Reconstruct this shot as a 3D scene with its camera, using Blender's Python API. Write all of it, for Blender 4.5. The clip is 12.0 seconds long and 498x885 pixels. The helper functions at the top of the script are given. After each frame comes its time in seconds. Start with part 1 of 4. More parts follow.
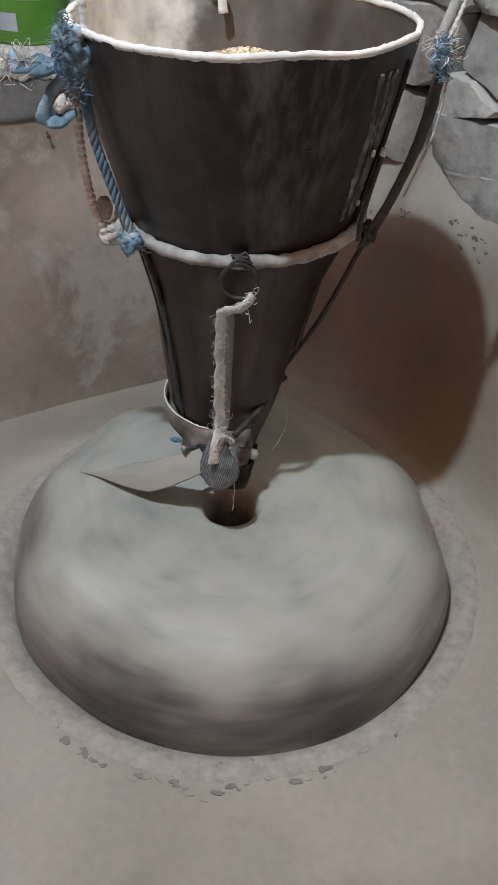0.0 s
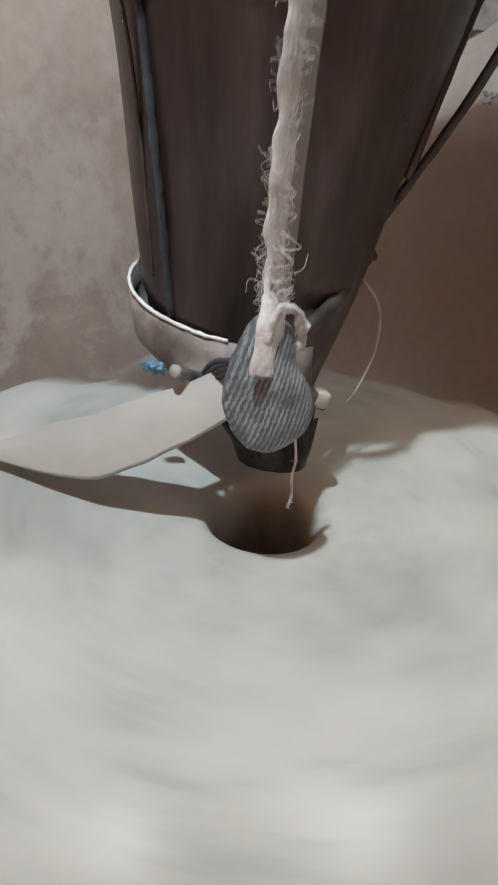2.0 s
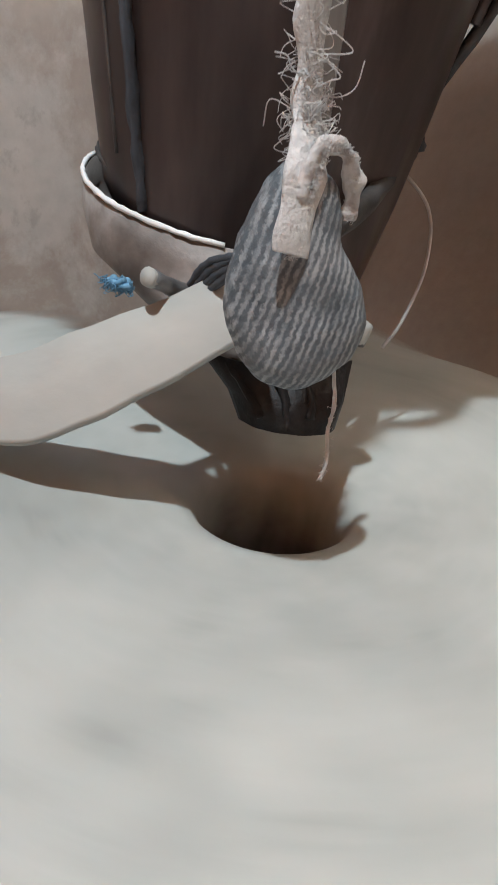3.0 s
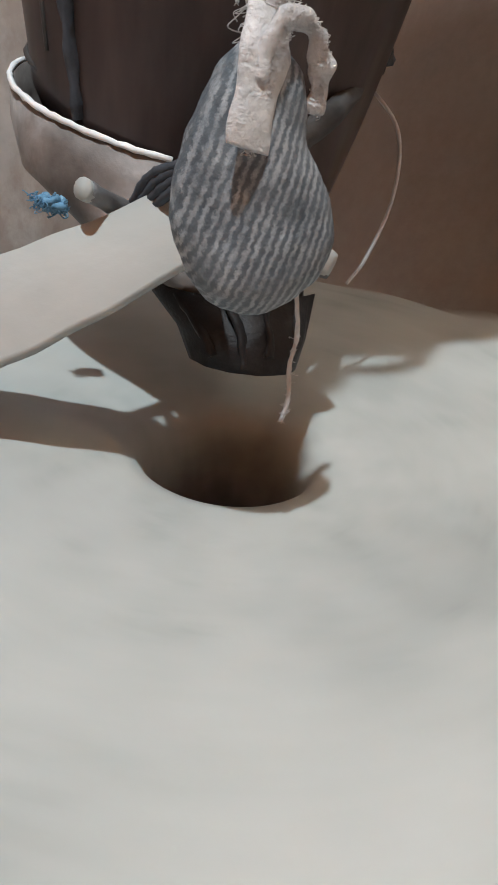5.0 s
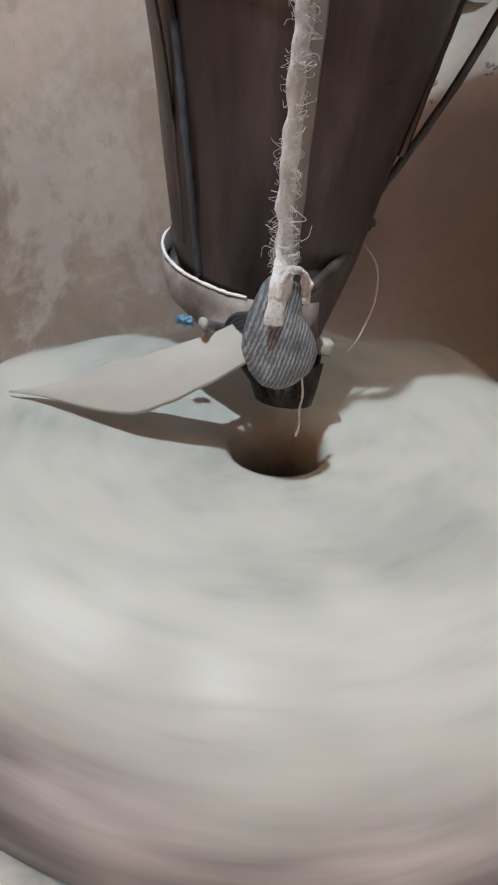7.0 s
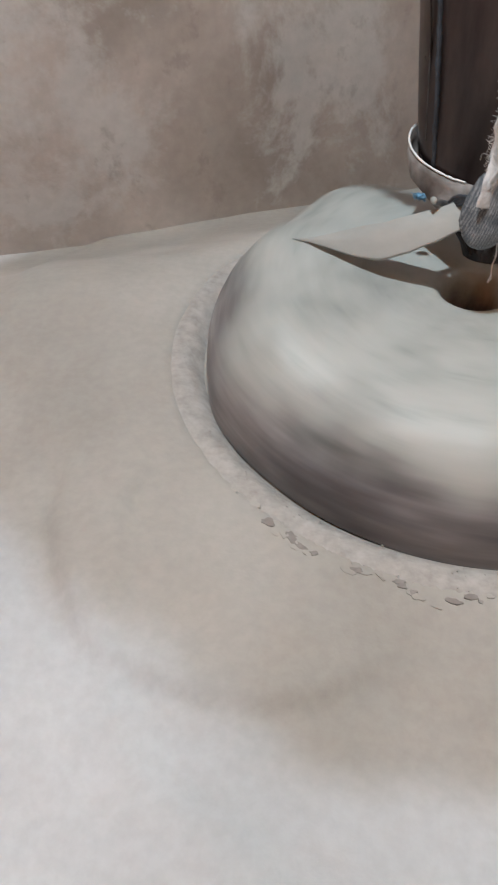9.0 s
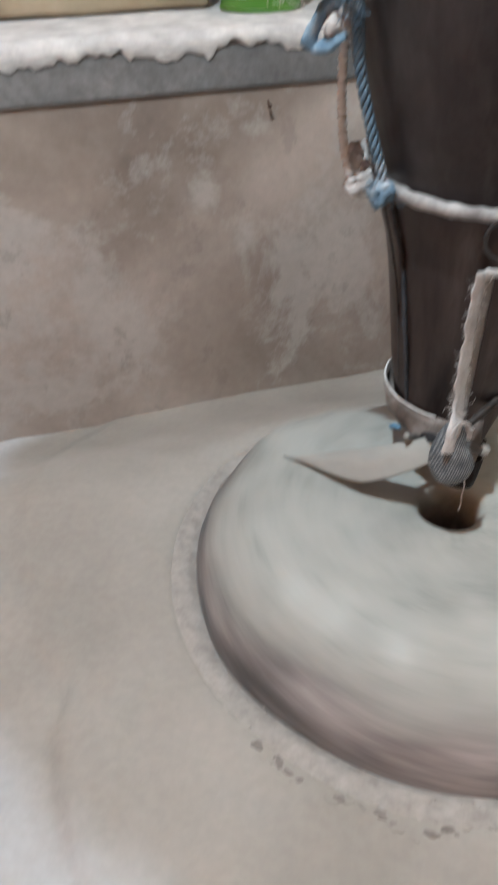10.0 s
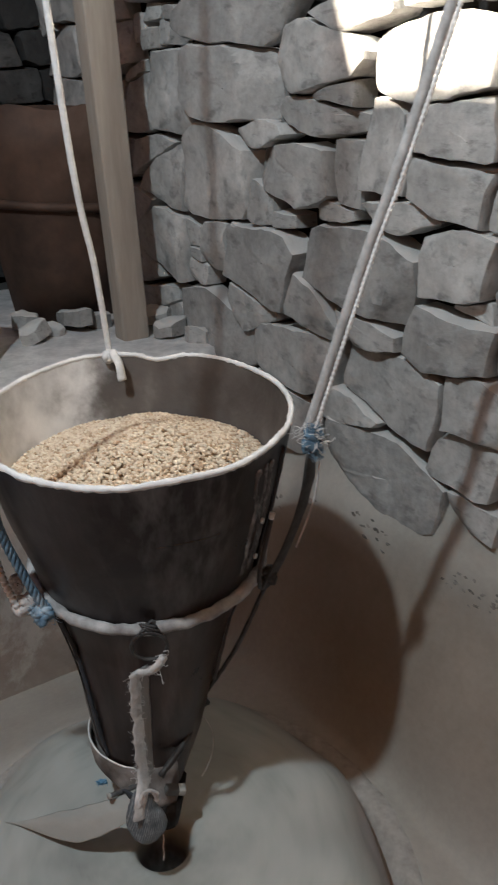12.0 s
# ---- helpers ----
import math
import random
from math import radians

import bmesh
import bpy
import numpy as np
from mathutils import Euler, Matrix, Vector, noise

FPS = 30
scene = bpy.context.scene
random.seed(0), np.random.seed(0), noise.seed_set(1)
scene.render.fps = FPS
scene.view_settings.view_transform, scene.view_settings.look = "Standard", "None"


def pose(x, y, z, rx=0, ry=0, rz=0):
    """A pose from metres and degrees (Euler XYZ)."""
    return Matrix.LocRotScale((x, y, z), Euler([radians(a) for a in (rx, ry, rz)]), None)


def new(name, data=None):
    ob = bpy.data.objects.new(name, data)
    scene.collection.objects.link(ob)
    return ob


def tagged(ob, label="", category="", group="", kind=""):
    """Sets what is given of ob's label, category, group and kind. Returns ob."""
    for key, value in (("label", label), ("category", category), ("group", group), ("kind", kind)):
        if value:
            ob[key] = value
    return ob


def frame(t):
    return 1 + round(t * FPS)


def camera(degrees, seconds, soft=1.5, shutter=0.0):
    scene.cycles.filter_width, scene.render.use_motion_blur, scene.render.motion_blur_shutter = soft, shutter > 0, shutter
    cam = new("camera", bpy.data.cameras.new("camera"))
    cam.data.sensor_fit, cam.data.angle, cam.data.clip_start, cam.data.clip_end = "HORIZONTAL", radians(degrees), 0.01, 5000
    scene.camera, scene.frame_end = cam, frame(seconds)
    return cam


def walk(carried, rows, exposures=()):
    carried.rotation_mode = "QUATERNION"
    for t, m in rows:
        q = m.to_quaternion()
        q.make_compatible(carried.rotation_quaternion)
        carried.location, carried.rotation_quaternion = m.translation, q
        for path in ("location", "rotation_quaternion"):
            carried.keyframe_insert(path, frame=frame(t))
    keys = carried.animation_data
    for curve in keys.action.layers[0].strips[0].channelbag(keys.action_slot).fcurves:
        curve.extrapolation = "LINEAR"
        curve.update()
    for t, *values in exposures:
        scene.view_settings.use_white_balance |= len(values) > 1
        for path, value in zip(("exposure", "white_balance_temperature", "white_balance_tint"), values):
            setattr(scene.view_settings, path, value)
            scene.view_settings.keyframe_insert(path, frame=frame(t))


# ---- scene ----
cam = camera(36.0, 12.0, soft=1.15, shutter=0.3)
PATH = [
    (0.0, -0.0001, -0.7464, 0.7712, 51.92, -1.54, -0.19),
    (0.5, -0.0081, -0.7387, 0.7556, 52.78, -1.61, -0.48),
    (1.0, -0.0166, -0.6846, 0.7000, 55.31, -1.27, -0.49),
    (1.5, -0.0451, -0.5768, 0.5390, 58.11, -2.92, -2.40),
    (2.0, -0.0682, -0.3987, 0.3619, 60.47, -4.55, -4.84),
    (2.5, -0.0659, -0.3232, 0.2950, 62.10, -4.96, -5.85),
    (4.5, -0.0704, -0.2552, 0.2401, 60.87, -7.19, -10.11),
    (5.0, -0.0610, -0.2678, 0.2449, 59.91, -7.00, -10.04),
    (5.5, -0.0575, -0.2882, 0.2568, 59.57, -6.60, -9.39),
    (6.0, -0.0648, -0.3356, 0.2880, 59.91, -5.03, -7.85),
    (6.5, -0.0698, -0.4021, 0.3472, 59.83, -4.27, -5.78),
    (8.5, -0.1029, -0.7045, 0.4923, 44.91, -1.31, 6.00),
    (9.0, -0.1141, -0.7370, 0.5415, 45.65, -0.05, 10.35),
    (9.5, -0.1144, -0.7382, 0.5886, 47.52, 1.31, 12.78),
    (10.0, -0.0916, -0.7028, 0.6819, 53.20, 1.06, 11.12),
    (10.5, -0.0516, -0.6543, 0.8166, 60.44, -0.03, 7.21),
    (11.0, -0.0242, -0.6488, 0.8946, 65.59, 0.37, 2.78),
    (11.5, 0.0168, -0.6650, 0.9383, 67.18, 0.83, -2.04),
    (12.0, 0.0450, -0.6920, 0.9520, 65.54, 0.93, -6.25),
]
EXPOSURES = [(0.0, 2.97), (1.0, 3.15), (2.0, 3.62), (2.5, 3.7), (5.0, 3.67), (5.5, 3.67), (6.5, 3.65), (8.5, 3.5), (9.5, 3.4), (10.5, 3.35), (11.0, 2.72), (11.5, 2.76), (12.0, 2.39)]
walk(cam, [(t, pose(x, y, z, rx, ry, rz)) for t, x, y, z, rx, ry, rz in PATH], EXPOSURES)

# ---- world, sun, lamp ----
world = bpy.data.worlds.new("sky")
scene.world = world
world.use_nodes = True
sky = world.node_tree.nodes.new("ShaderNodeTexSky")
sky.sky_type, sky.sun_disc = "NISHITA", False
SUN_DIR = Vector((0.80, 0.10, -0.62)).normalized()
sky.sun_elevation = math.asin(-SUN_DIR.z)
sky.sun_rotation = math.atan2(-SUN_DIR.x, -SUN_DIR.y)
background = world.node_tree.nodes["Background"]
background.inputs["Strength"].default_value = 0.03
world.node_tree.links.new(sky.outputs["Color"], background.inputs["Color"])

sun_data = bpy.data.lights.new("sun", "SUN")
sun_data.energy, sun_data.angle, sun_data.color = 5.0, radians(0.5), (1.0, 0.87, 0.70)
sun = new("sun", sun_data)
sun.rotation_euler = SUN_DIR.to_track_quat("-Z", "Y").to_euler()

LAMP = Vector((-0.38, -0.47, 1.78))
bulb_data = bpy.data.lights.new("bulb_light", "POINT")
bulb_data.energy, bulb_data.shadow_soft_size, bulb_data.color = 9.3, 0.022, (0.79, 0.925, 1.0)
bulb_light = new("bulb_light", bulb_data)
bulb_light.location = LAMP


# ---- materials ----
def material(name, rough=0.8, metal=0.0):
    m = bpy.data.materials.new(name)
    m.use_nodes = True
    b = m.node_tree.nodes["Principled BSDF"]
    b.inputs["Roughness"].default_value, b.inputs["Metallic"].default_value = rough, metal
    return m, m.node_tree.nodes, m.node_tree.links, b


def noise_ramp(m, stops, scale, detail=4, rough=0.6, stretch=(1, 1, 1), coords="Object", distortion=0.0):
    """A colour from a noise, through a ramp of (place, colour)."""
    n, l = m.node_tree.nodes, m.node_tree.links
    tc, mp, no, ra = n.new("ShaderNodeTexCoord"), n.new("ShaderNodeMapping"), n.new("ShaderNodeTexNoise"), n.new("ShaderNodeValToRGB")
    mp.inputs["Scale"].default_value = stretch
    no.inputs["Scale"].default_value, no.inputs["Detail"].default_value, no.inputs["Roughness"].default_value = scale, detail, rough
    no.inputs["Distortion"].default_value = distortion
    l.new(tc.outputs[coords], mp.inputs["Vector"])
    l.new(mp.outputs["Vector"], no.inputs["Vector"])
    l.new(no.outputs["Fac"], ra.inputs["Fac"])
    els = ra.color_ramp.elements
    while len(els) < len(stops):
        els.new(0.5)
    for e, (p, c) in zip(els, stops):
        e.position, e.color = p, (*c, 1)
    return ra.outputs["Color"], no


def mix(m, fac, a, b, mode="MIX"):
    n, l = m.node_tree.nodes, m.node_tree.links
    x = n.new("ShaderNodeMix")
    x.data_type, x.blend_type = "RGBA", mode
    for sock, v in ((x.inputs[0], fac), (x.inputs[6], a), (x.inputs[7], b)):
        if hasattr(v, "is_linked"):
            l.new(v, sock)
        else:
            sock.default_value = v if isinstance(v, float) else (*v, 1)
    return x.outputs[2]


def bump(m, b, height, strength, distance):
    n, l = m.node_tree.nodes, m.node_tree.links
    k = n.new("ShaderNodeBump")
    k.inputs["Strength"].default_value, k.inputs["Distance"].default_value = strength, distance
    l.new(height, k.inputs["Height"])
    l.new(k.outputs["Normal"], b.inputs["Normal"])


def random_tint(m, colour, low, high):
    """The colour times a value that varies from object to object."""
    n, l = m.node_tree.nodes, m.node_tree.links
    info, mr = n.new("ShaderNodeObjectInfo"), n.new("ShaderNodeMapRange")
    mr.inputs["To Min"].default_value, mr.inputs["To Max"].default_value = low, high
    l.new(info.outputs["Random"], mr.inputs["Value"])
    return mix(m, 1.0, colour, mr.outputs["Result"], "MULTIPLY")


def simple(name, stops, scale, rough=0.8, metal=0.0, bumps=(), stretch=(1, 1, 1), tint=None, detail=5, grain=None):
    m, n, l, b = material(name, rough, metal)
    col, no = noise_ramp(m, stops, scale, detail, 0.62, stretch)
    if grain:
        gcol, gno = noise_ramp(m, [(0.3, (grain[1],) * 3), (0.7, (1, 1, 1))], grain[0], 3, 0.6, stretch)
        col = mix(m, 1.0, col, gcol, "MULTIPLY")
    if tint:
        col = random_tint(m, col, *tint)
    l.new(col, b.inputs["Base Color"])
    if bumps:
        _, bn = noise_ramp(m, [(0, (0, 0, 0)), (1, (1, 1, 1))], bumps[0], 6, 0.65, stretch)
        bump(m, b, bn.outputs["Fac"], bumps[1], bumps[2])
    return m


def flour_floor_material():
    """Beige flour lying on mud, greyer by the stone and whiter where the finest dust drifts out."""
    m, n, l, b = material("flour", 0.95)
    big, bno = noise_ramp(m, [(0.30, (0.355, 0.334, 0.298)), (0.52, (0.435, 0.412, 0.372)), (0.72, (0.505, 0.485, 0.448))], 3.2, 5, 0.5)
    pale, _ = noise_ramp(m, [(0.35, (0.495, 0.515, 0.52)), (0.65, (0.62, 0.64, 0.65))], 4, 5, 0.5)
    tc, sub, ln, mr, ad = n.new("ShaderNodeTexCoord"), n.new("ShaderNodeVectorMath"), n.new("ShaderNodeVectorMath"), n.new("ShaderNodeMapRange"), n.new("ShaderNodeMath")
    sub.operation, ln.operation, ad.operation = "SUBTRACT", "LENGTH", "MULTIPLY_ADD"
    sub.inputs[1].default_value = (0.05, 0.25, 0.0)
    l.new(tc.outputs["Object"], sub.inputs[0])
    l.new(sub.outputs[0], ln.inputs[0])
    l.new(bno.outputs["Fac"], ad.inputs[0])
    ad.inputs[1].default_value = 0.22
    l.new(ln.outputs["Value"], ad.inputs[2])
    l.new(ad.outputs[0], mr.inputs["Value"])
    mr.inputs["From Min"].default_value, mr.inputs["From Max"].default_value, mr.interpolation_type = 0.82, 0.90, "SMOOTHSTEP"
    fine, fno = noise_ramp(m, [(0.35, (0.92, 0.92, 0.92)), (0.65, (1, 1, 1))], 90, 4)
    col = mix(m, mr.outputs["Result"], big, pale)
    dot, bank = n.new("ShaderNodeVectorMath"), n.new("ShaderNodeMapRange")
    dot.operation = "DOT_PRODUCT"
    dot.inputs[1].default_value = (0.88, 0.475, 0.0)
    l.new(tc.outputs["Object"], dot.inputs[0])
    l.new(dot.outputs["Value"], bank.inputs["Value"])
    bank.inputs["From Min"].default_value, bank.inputs["From Max"].default_value, bank.interpolation_type = 0.33, 0.41, "SMOOTHSTEP"
    mud, _ = noise_ramp(m, [(0.3, (0.235, 0.200, 0.165)), (0.7, (0.345, 0.298, 0.250))], 5, 5, 0.55)
    col = mix(m, bank.outputs["Result"], col, mud)
    crest = n.new("ShaderNodeMapRange")
    l.new(dot.outputs["Value"], crest.inputs["Value"])
    crest.inputs["From Min"].default_value, crest.inputs["From Max"].default_value, crest.interpolation_type = 0.446, 0.472, "SMOOTHSTEP"
    col = mix(m, crest.outputs["Result"], col, big)
    l.new(mix(m, 1.0, col, fine, "MULTIPLY"), b.inputs["Base Color"])
    bump(m, b, fno.outputs["Fac"], 0.3, 0.0015)
    return m


def millstone_material():
    """Grey stone under a film of flour, worn into rings round the axis, darker and polished down its side."""
    m, n, l, b = material("millstone", 0.5)
    tc, sep, ln, nrm = n.new("ShaderNodeTexCoord"), n.new("ShaderNodeSeparateXYZ"), n.new("ShaderNodeVectorMath"), n.new("ShaderNodeVectorMath")
    flat, comb, sc = n.new("ShaderNodeVectorMath"), n.new("ShaderNodeCombineXYZ"), n.new("ShaderNodeVectorMath")
    flat.operation, ln.operation, nrm.operation, sc.operation = "MULTIPLY", "LENGTH", "NORMALIZE", "MULTIPLY"
    flat.inputs[1].default_value = (1, 1, 0)
    l.new(tc.outputs["Object"], flat.inputs[0])
    l.new(tc.outputs["Object"], sep.inputs[0])
    l.new(flat.outputs[0], ln.inputs[0])
    l.new(flat.outputs[0], nrm.inputs[0])
    nsep = n.new("ShaderNodeSeparateXYZ")
    l.new(nrm.outputs[0], nsep.inputs[0])
    rz = n.new("ShaderNodeMath")
    rz.operation = "SUBTRACT"
    l.new(ln.outputs["Value"], rz.inputs[0])
    l.new(sep.outputs["Z"], rz.inputs[1])
    l.new(nsep.outputs["X"], comb.inputs[0])
    l.new(nsep.outputs["Y"], comb.inputs[1])
    l.new(rz.outputs[0], comb.inputs[2])
    sc.inputs[1].default_value = (1.7, 1.7, 22)
    l.new(comb.outputs[0], sc.inputs[0])
    ring = n.new("ShaderNodeTexNoise")
    ring.inputs["Scale"].default_value, ring.inputs["Detail"].default_value, ring.inputs["Roughness"].default_value = 1.6, 6, 0.62
    l.new(sc.outputs[0], ring.inputs["Vector"])

    def ramp(stops, fac):
        ra = n.new("ShaderNodeValToRGB")
        l.new(fac, ra.inputs["Fac"])
        while len(ra.color_ramp.elements) < len(stops):
            ra.color_ramp.elements.new(0.5)
        for e, (p, c) in zip(ra.color_ramp.elements, stops):
            e.position, e.color = p, (*c, 1)
        return ra.outputs["Color"]
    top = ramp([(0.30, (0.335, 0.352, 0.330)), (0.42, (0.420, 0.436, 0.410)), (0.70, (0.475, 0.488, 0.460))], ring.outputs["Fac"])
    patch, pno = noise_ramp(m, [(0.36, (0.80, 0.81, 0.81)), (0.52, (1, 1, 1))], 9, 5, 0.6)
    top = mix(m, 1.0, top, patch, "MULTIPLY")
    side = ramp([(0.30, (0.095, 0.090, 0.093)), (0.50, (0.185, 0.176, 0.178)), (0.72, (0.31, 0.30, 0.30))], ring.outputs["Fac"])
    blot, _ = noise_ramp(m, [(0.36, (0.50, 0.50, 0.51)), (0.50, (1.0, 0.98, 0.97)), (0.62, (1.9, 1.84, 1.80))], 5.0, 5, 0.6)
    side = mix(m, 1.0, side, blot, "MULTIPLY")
    # blend by height; inside the eye the dark tone paints in the hole's shade
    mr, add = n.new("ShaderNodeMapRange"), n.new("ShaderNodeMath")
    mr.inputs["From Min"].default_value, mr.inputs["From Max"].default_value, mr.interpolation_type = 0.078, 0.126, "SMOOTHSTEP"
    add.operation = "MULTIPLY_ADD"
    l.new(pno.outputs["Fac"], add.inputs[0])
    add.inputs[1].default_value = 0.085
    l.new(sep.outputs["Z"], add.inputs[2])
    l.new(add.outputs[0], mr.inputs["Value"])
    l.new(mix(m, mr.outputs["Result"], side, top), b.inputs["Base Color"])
    rough = n.new("ShaderNodeMapRange")
    rough.inputs["To Min"].default_value, rough.inputs["To Max"].default_value = 0.40, 0.50
    l.new(mr.outputs["Result"], rough.inputs["Value"])
    l.new(rough.outputs["Result"], b.inputs["Roughness"])
    bump(m, b, ring.outputs["Fac"], 0.2, 0.003)
    return m


def hopper_material():
    """Old dark tin, brown-black, with upright grey streaks of flour and painted sheen; bounce light painted on the
    lower cone.
    """
    m, n, l, b = material("hopper_metal", 0.38, 0.65)
    base, _ = noise_ramp(m, [(0.3, (0.020, 0.0148, 0.0155)), (0.55, (0.042, 0.0310, 0.0310)), (0.75, (0.090, 0.067, 0.061))], 7, 6, 0.6)
    streak, sno = noise_ramp(m, [(0.50, (0, 0, 0)), (0.70, (1, 1, 1))], 34, 4, 0.6, (1, 1, 0.03))
    cloud, _ = noise_ramp(m, [(0.42, (0.04, 0.04, 0.04)), (0.66, (0.62, 0.62, 0.62))], 6, 4, 0.5, (1, 1, 0.12))
    col = mix(m, mix(m, 1.0, streak, cloud, "MULTIPLY"), base, (0.34, 0.315, 0.31))
    dust, _ = noise_ramp(m, [(0.48, (0, 0, 0)), (0.80, (0.22, 0.22, 0.22))], 16, 6, 0.7)
    col = mix(m, dust, col, (0.19, 0.165, 0.16))
    # light thrown up by floor and stone, put in as browner tin below the waist
    tc, sep, cone = n.new("ShaderNodeTexCoord"), n.new("ShaderNodeSeparateXYZ"), n.new("ShaderNodeMapRange")
    l.new(tc.outputs["Object"], sep.inputs[0])
    l.new(sep.outputs["Z"], cone.inputs["Value"])
    for name, value in (("From Min", 0.45), ("From Max", 0.40), ("To Min", 0.0), ("To Max", 0.85)):
        cone.inputs[name].default_value = value
    brown, _ = noise_ramp(m, [(0.32, (0.036, 0.026, 0.025)), (0.50, (0.086, 0.062, 0.057)), (0.70, (0.215, 0.175, 0.160))], 13, 6, 0.62, (1, 1, 0.16))
    col = mix(m, cone.outputs["Result"], col, brown)
    # sheen of the lamp on the left side, put into the colour as pale streaks
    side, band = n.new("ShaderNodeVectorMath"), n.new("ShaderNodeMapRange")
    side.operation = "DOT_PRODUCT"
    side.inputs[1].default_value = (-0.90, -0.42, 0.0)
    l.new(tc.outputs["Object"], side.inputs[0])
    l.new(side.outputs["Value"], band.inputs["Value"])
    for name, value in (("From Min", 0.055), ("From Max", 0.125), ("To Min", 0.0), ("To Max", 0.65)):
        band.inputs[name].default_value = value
    sheen_streaks, _ = noise_ramp(m, [(0.35, (0.1, 0.1, 0.1)), (0.62, (1, 1, 1))], 22, 5, 0.6, (1, 1, 0.12))
    col = mix(m, mix(m, 1.0, sheen_streaks, band.outputs["Result"], "MULTIPLY"), col, (0.20, 0.185, 0.185))
    l.new(col, b.inputs["Base Color"])
    rgh, _ = noise_ramp(m, [(0.3, (0.26,) * 3), (0.7, (0.52,) * 3)], 14, 5)
    l.new(rgh, b.inputs["Roughness"])
    _, bn = noise_ramp(m, [(0, (0, 0, 0)), (1, (1, 1, 1))], 9, 3, 0.5, (1, 1, 0.35))
    bump(m, b, bn.outputs["Fac"], 0.4, 0.008)
    return m


def lining_material():
    """Inside of the hopper: brown-grey tin at the back, white on the left with flour and with light painted in."""
    m, n, l, b = material("lining_tin", 0.6, 0.15)
    bare, _ = noise_ramp(m, [(0.3, (0.070, 0.056, 0.050)), (0.6, (0.135, 0.115, 0.103)), (0.8, (0.25, 0.225, 0.21))], 12, 5, 0.6)
    white, wno = noise_ramp(m, [(0.30, (0.46, 0.455, 0.455)), (0.55, (0.74, 0.735, 0.735)), (0.75, (0.86, 0.855, 0.85))], 16, 5, 0.6)
    # mask by position: light reaching the left wall is put into the white
    tc, dot, add, mr = n.new("ShaderNodeTexCoord"), n.new("ShaderNodeVectorMath"), n.new("ShaderNodeMath"), n.new("ShaderNodeMapRange")
    dot.operation, add.operation = "DOT_PRODUCT", "MULTIPLY_ADD"
    dot.inputs[1].default_value = (-0.94, -0.34, 0.25)
    l.new(tc.outputs["Object"], dot.inputs[0])
    l.new(wno.outputs["Fac"], add.inputs[0])
    add.inputs[1].default_value = 0.16
    l.new(dot.outputs["Value"], add.inputs[2])
    l.new(add.outputs[0], mr.inputs["Value"])
    mr.inputs["From Min"].default_value, mr.inputs["From Max"].default_value, mr.interpolation_type = 0.16, 0.25, "SMOOTHSTEP"
    l.new(mix(m, mr.outputs["Result"], bare, white), b.inputs["Base Color"])
    _, bn = noise_ramp(m, [(0, (0, 0, 0)), (1, (1, 1, 1))], 22, 4)
    bump(m, b, bn.outputs["Fac"], 0.4, 0.006)
    return m


def plaster_material():
    """Mud plaster, brown-grey, with broad darker damp areas and paler scraped patches where flour has stuck."""
    m, n, l, b = material("mud_plaster", 0.92)
    base, _ = noise_ramp(m, [(0.32, (0.215, 0.178, 0.155)), (0.5, (0.395, 0.342, 0.303)), (0.68, (0.56, 0.50, 0.455))], 1.9, 5, 0.52, distortion=0.6)
    patch, pno = noise_ramp(m, [(0.505, (0, 0, 0)), (0.585, (1, 1, 1))], 4.6, 9, 0.70, (1, 1, 0.9), distortion=0.25)
    col = mix(m, mix(m, 1.0, patch, (0.58, 0.58, 0.58), "MULTIPLY"), base, (0.57, 0.56, 0.54))
    chip, _ = noise_ramp(m, [(0.60, (0, 0, 0)), (0.66, (1, 1, 1))], 16, 6, 0.65, (1, 1, 0.7))
    col = mix(m, mix(m, 1.0, chip, (0.35, 0.35, 0.35), "MULTIPLY"), col, (0.24, 0.20, 0.18))
    fine, fno = noise_ramp(m, [(0.3, (0.88, 0.88, 0.88)), (0.7, (1, 1, 1))], 60, 4)
    l.new(mix(m, 1.0, col, fine, "MULTIPLY"), b.inputs["Base Color"])
    _, bn = noise_ramp(m, [(0, (0, 0, 0)), (1, (1, 1, 1))], 18, 6)
    bump(m, b, bn.outputs["Fac"], 0.35, 0.006)
    return m


def rock_material(name, tones, tint):
    """Split grey stone: broad mottling, fine speckle, paler on what faces up."""
    m, n, l, b = material(name, 0.92)
    broad, _ = noise_ramp(m, [(0.30, tones[0]), (0.50, tones[1]), (0.72, tones[2])], 7, 5, 0.58, distortion=0.5)
    speck, sno = noise_ramp(m, [(0.30, (0.78, 0.78, 0.78)), (0.60, (1, 1, 1))], 85, 4, 0.7)
    stain, _ = noise_ramp(m, [(0.56, (0, 0, 0)), (0.70, (0.7, 0.7, 0.7))], 4.3, 5, 0.6, coords="Generated")
    col = mix(m, stain, mix(m, 1.0, broad, speck, "MULTIPLY"), tuple(0.62 * c for c in tones[0]))
    col = random_tint(m, col, *tint)
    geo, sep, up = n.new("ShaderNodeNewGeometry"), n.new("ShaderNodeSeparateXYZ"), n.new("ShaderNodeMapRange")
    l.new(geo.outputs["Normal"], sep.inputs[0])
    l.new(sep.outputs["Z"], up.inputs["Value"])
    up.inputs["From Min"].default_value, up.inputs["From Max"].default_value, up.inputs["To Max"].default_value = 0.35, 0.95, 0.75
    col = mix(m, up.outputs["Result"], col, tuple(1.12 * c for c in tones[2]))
    l.new(col, b.inputs["Base Color"])
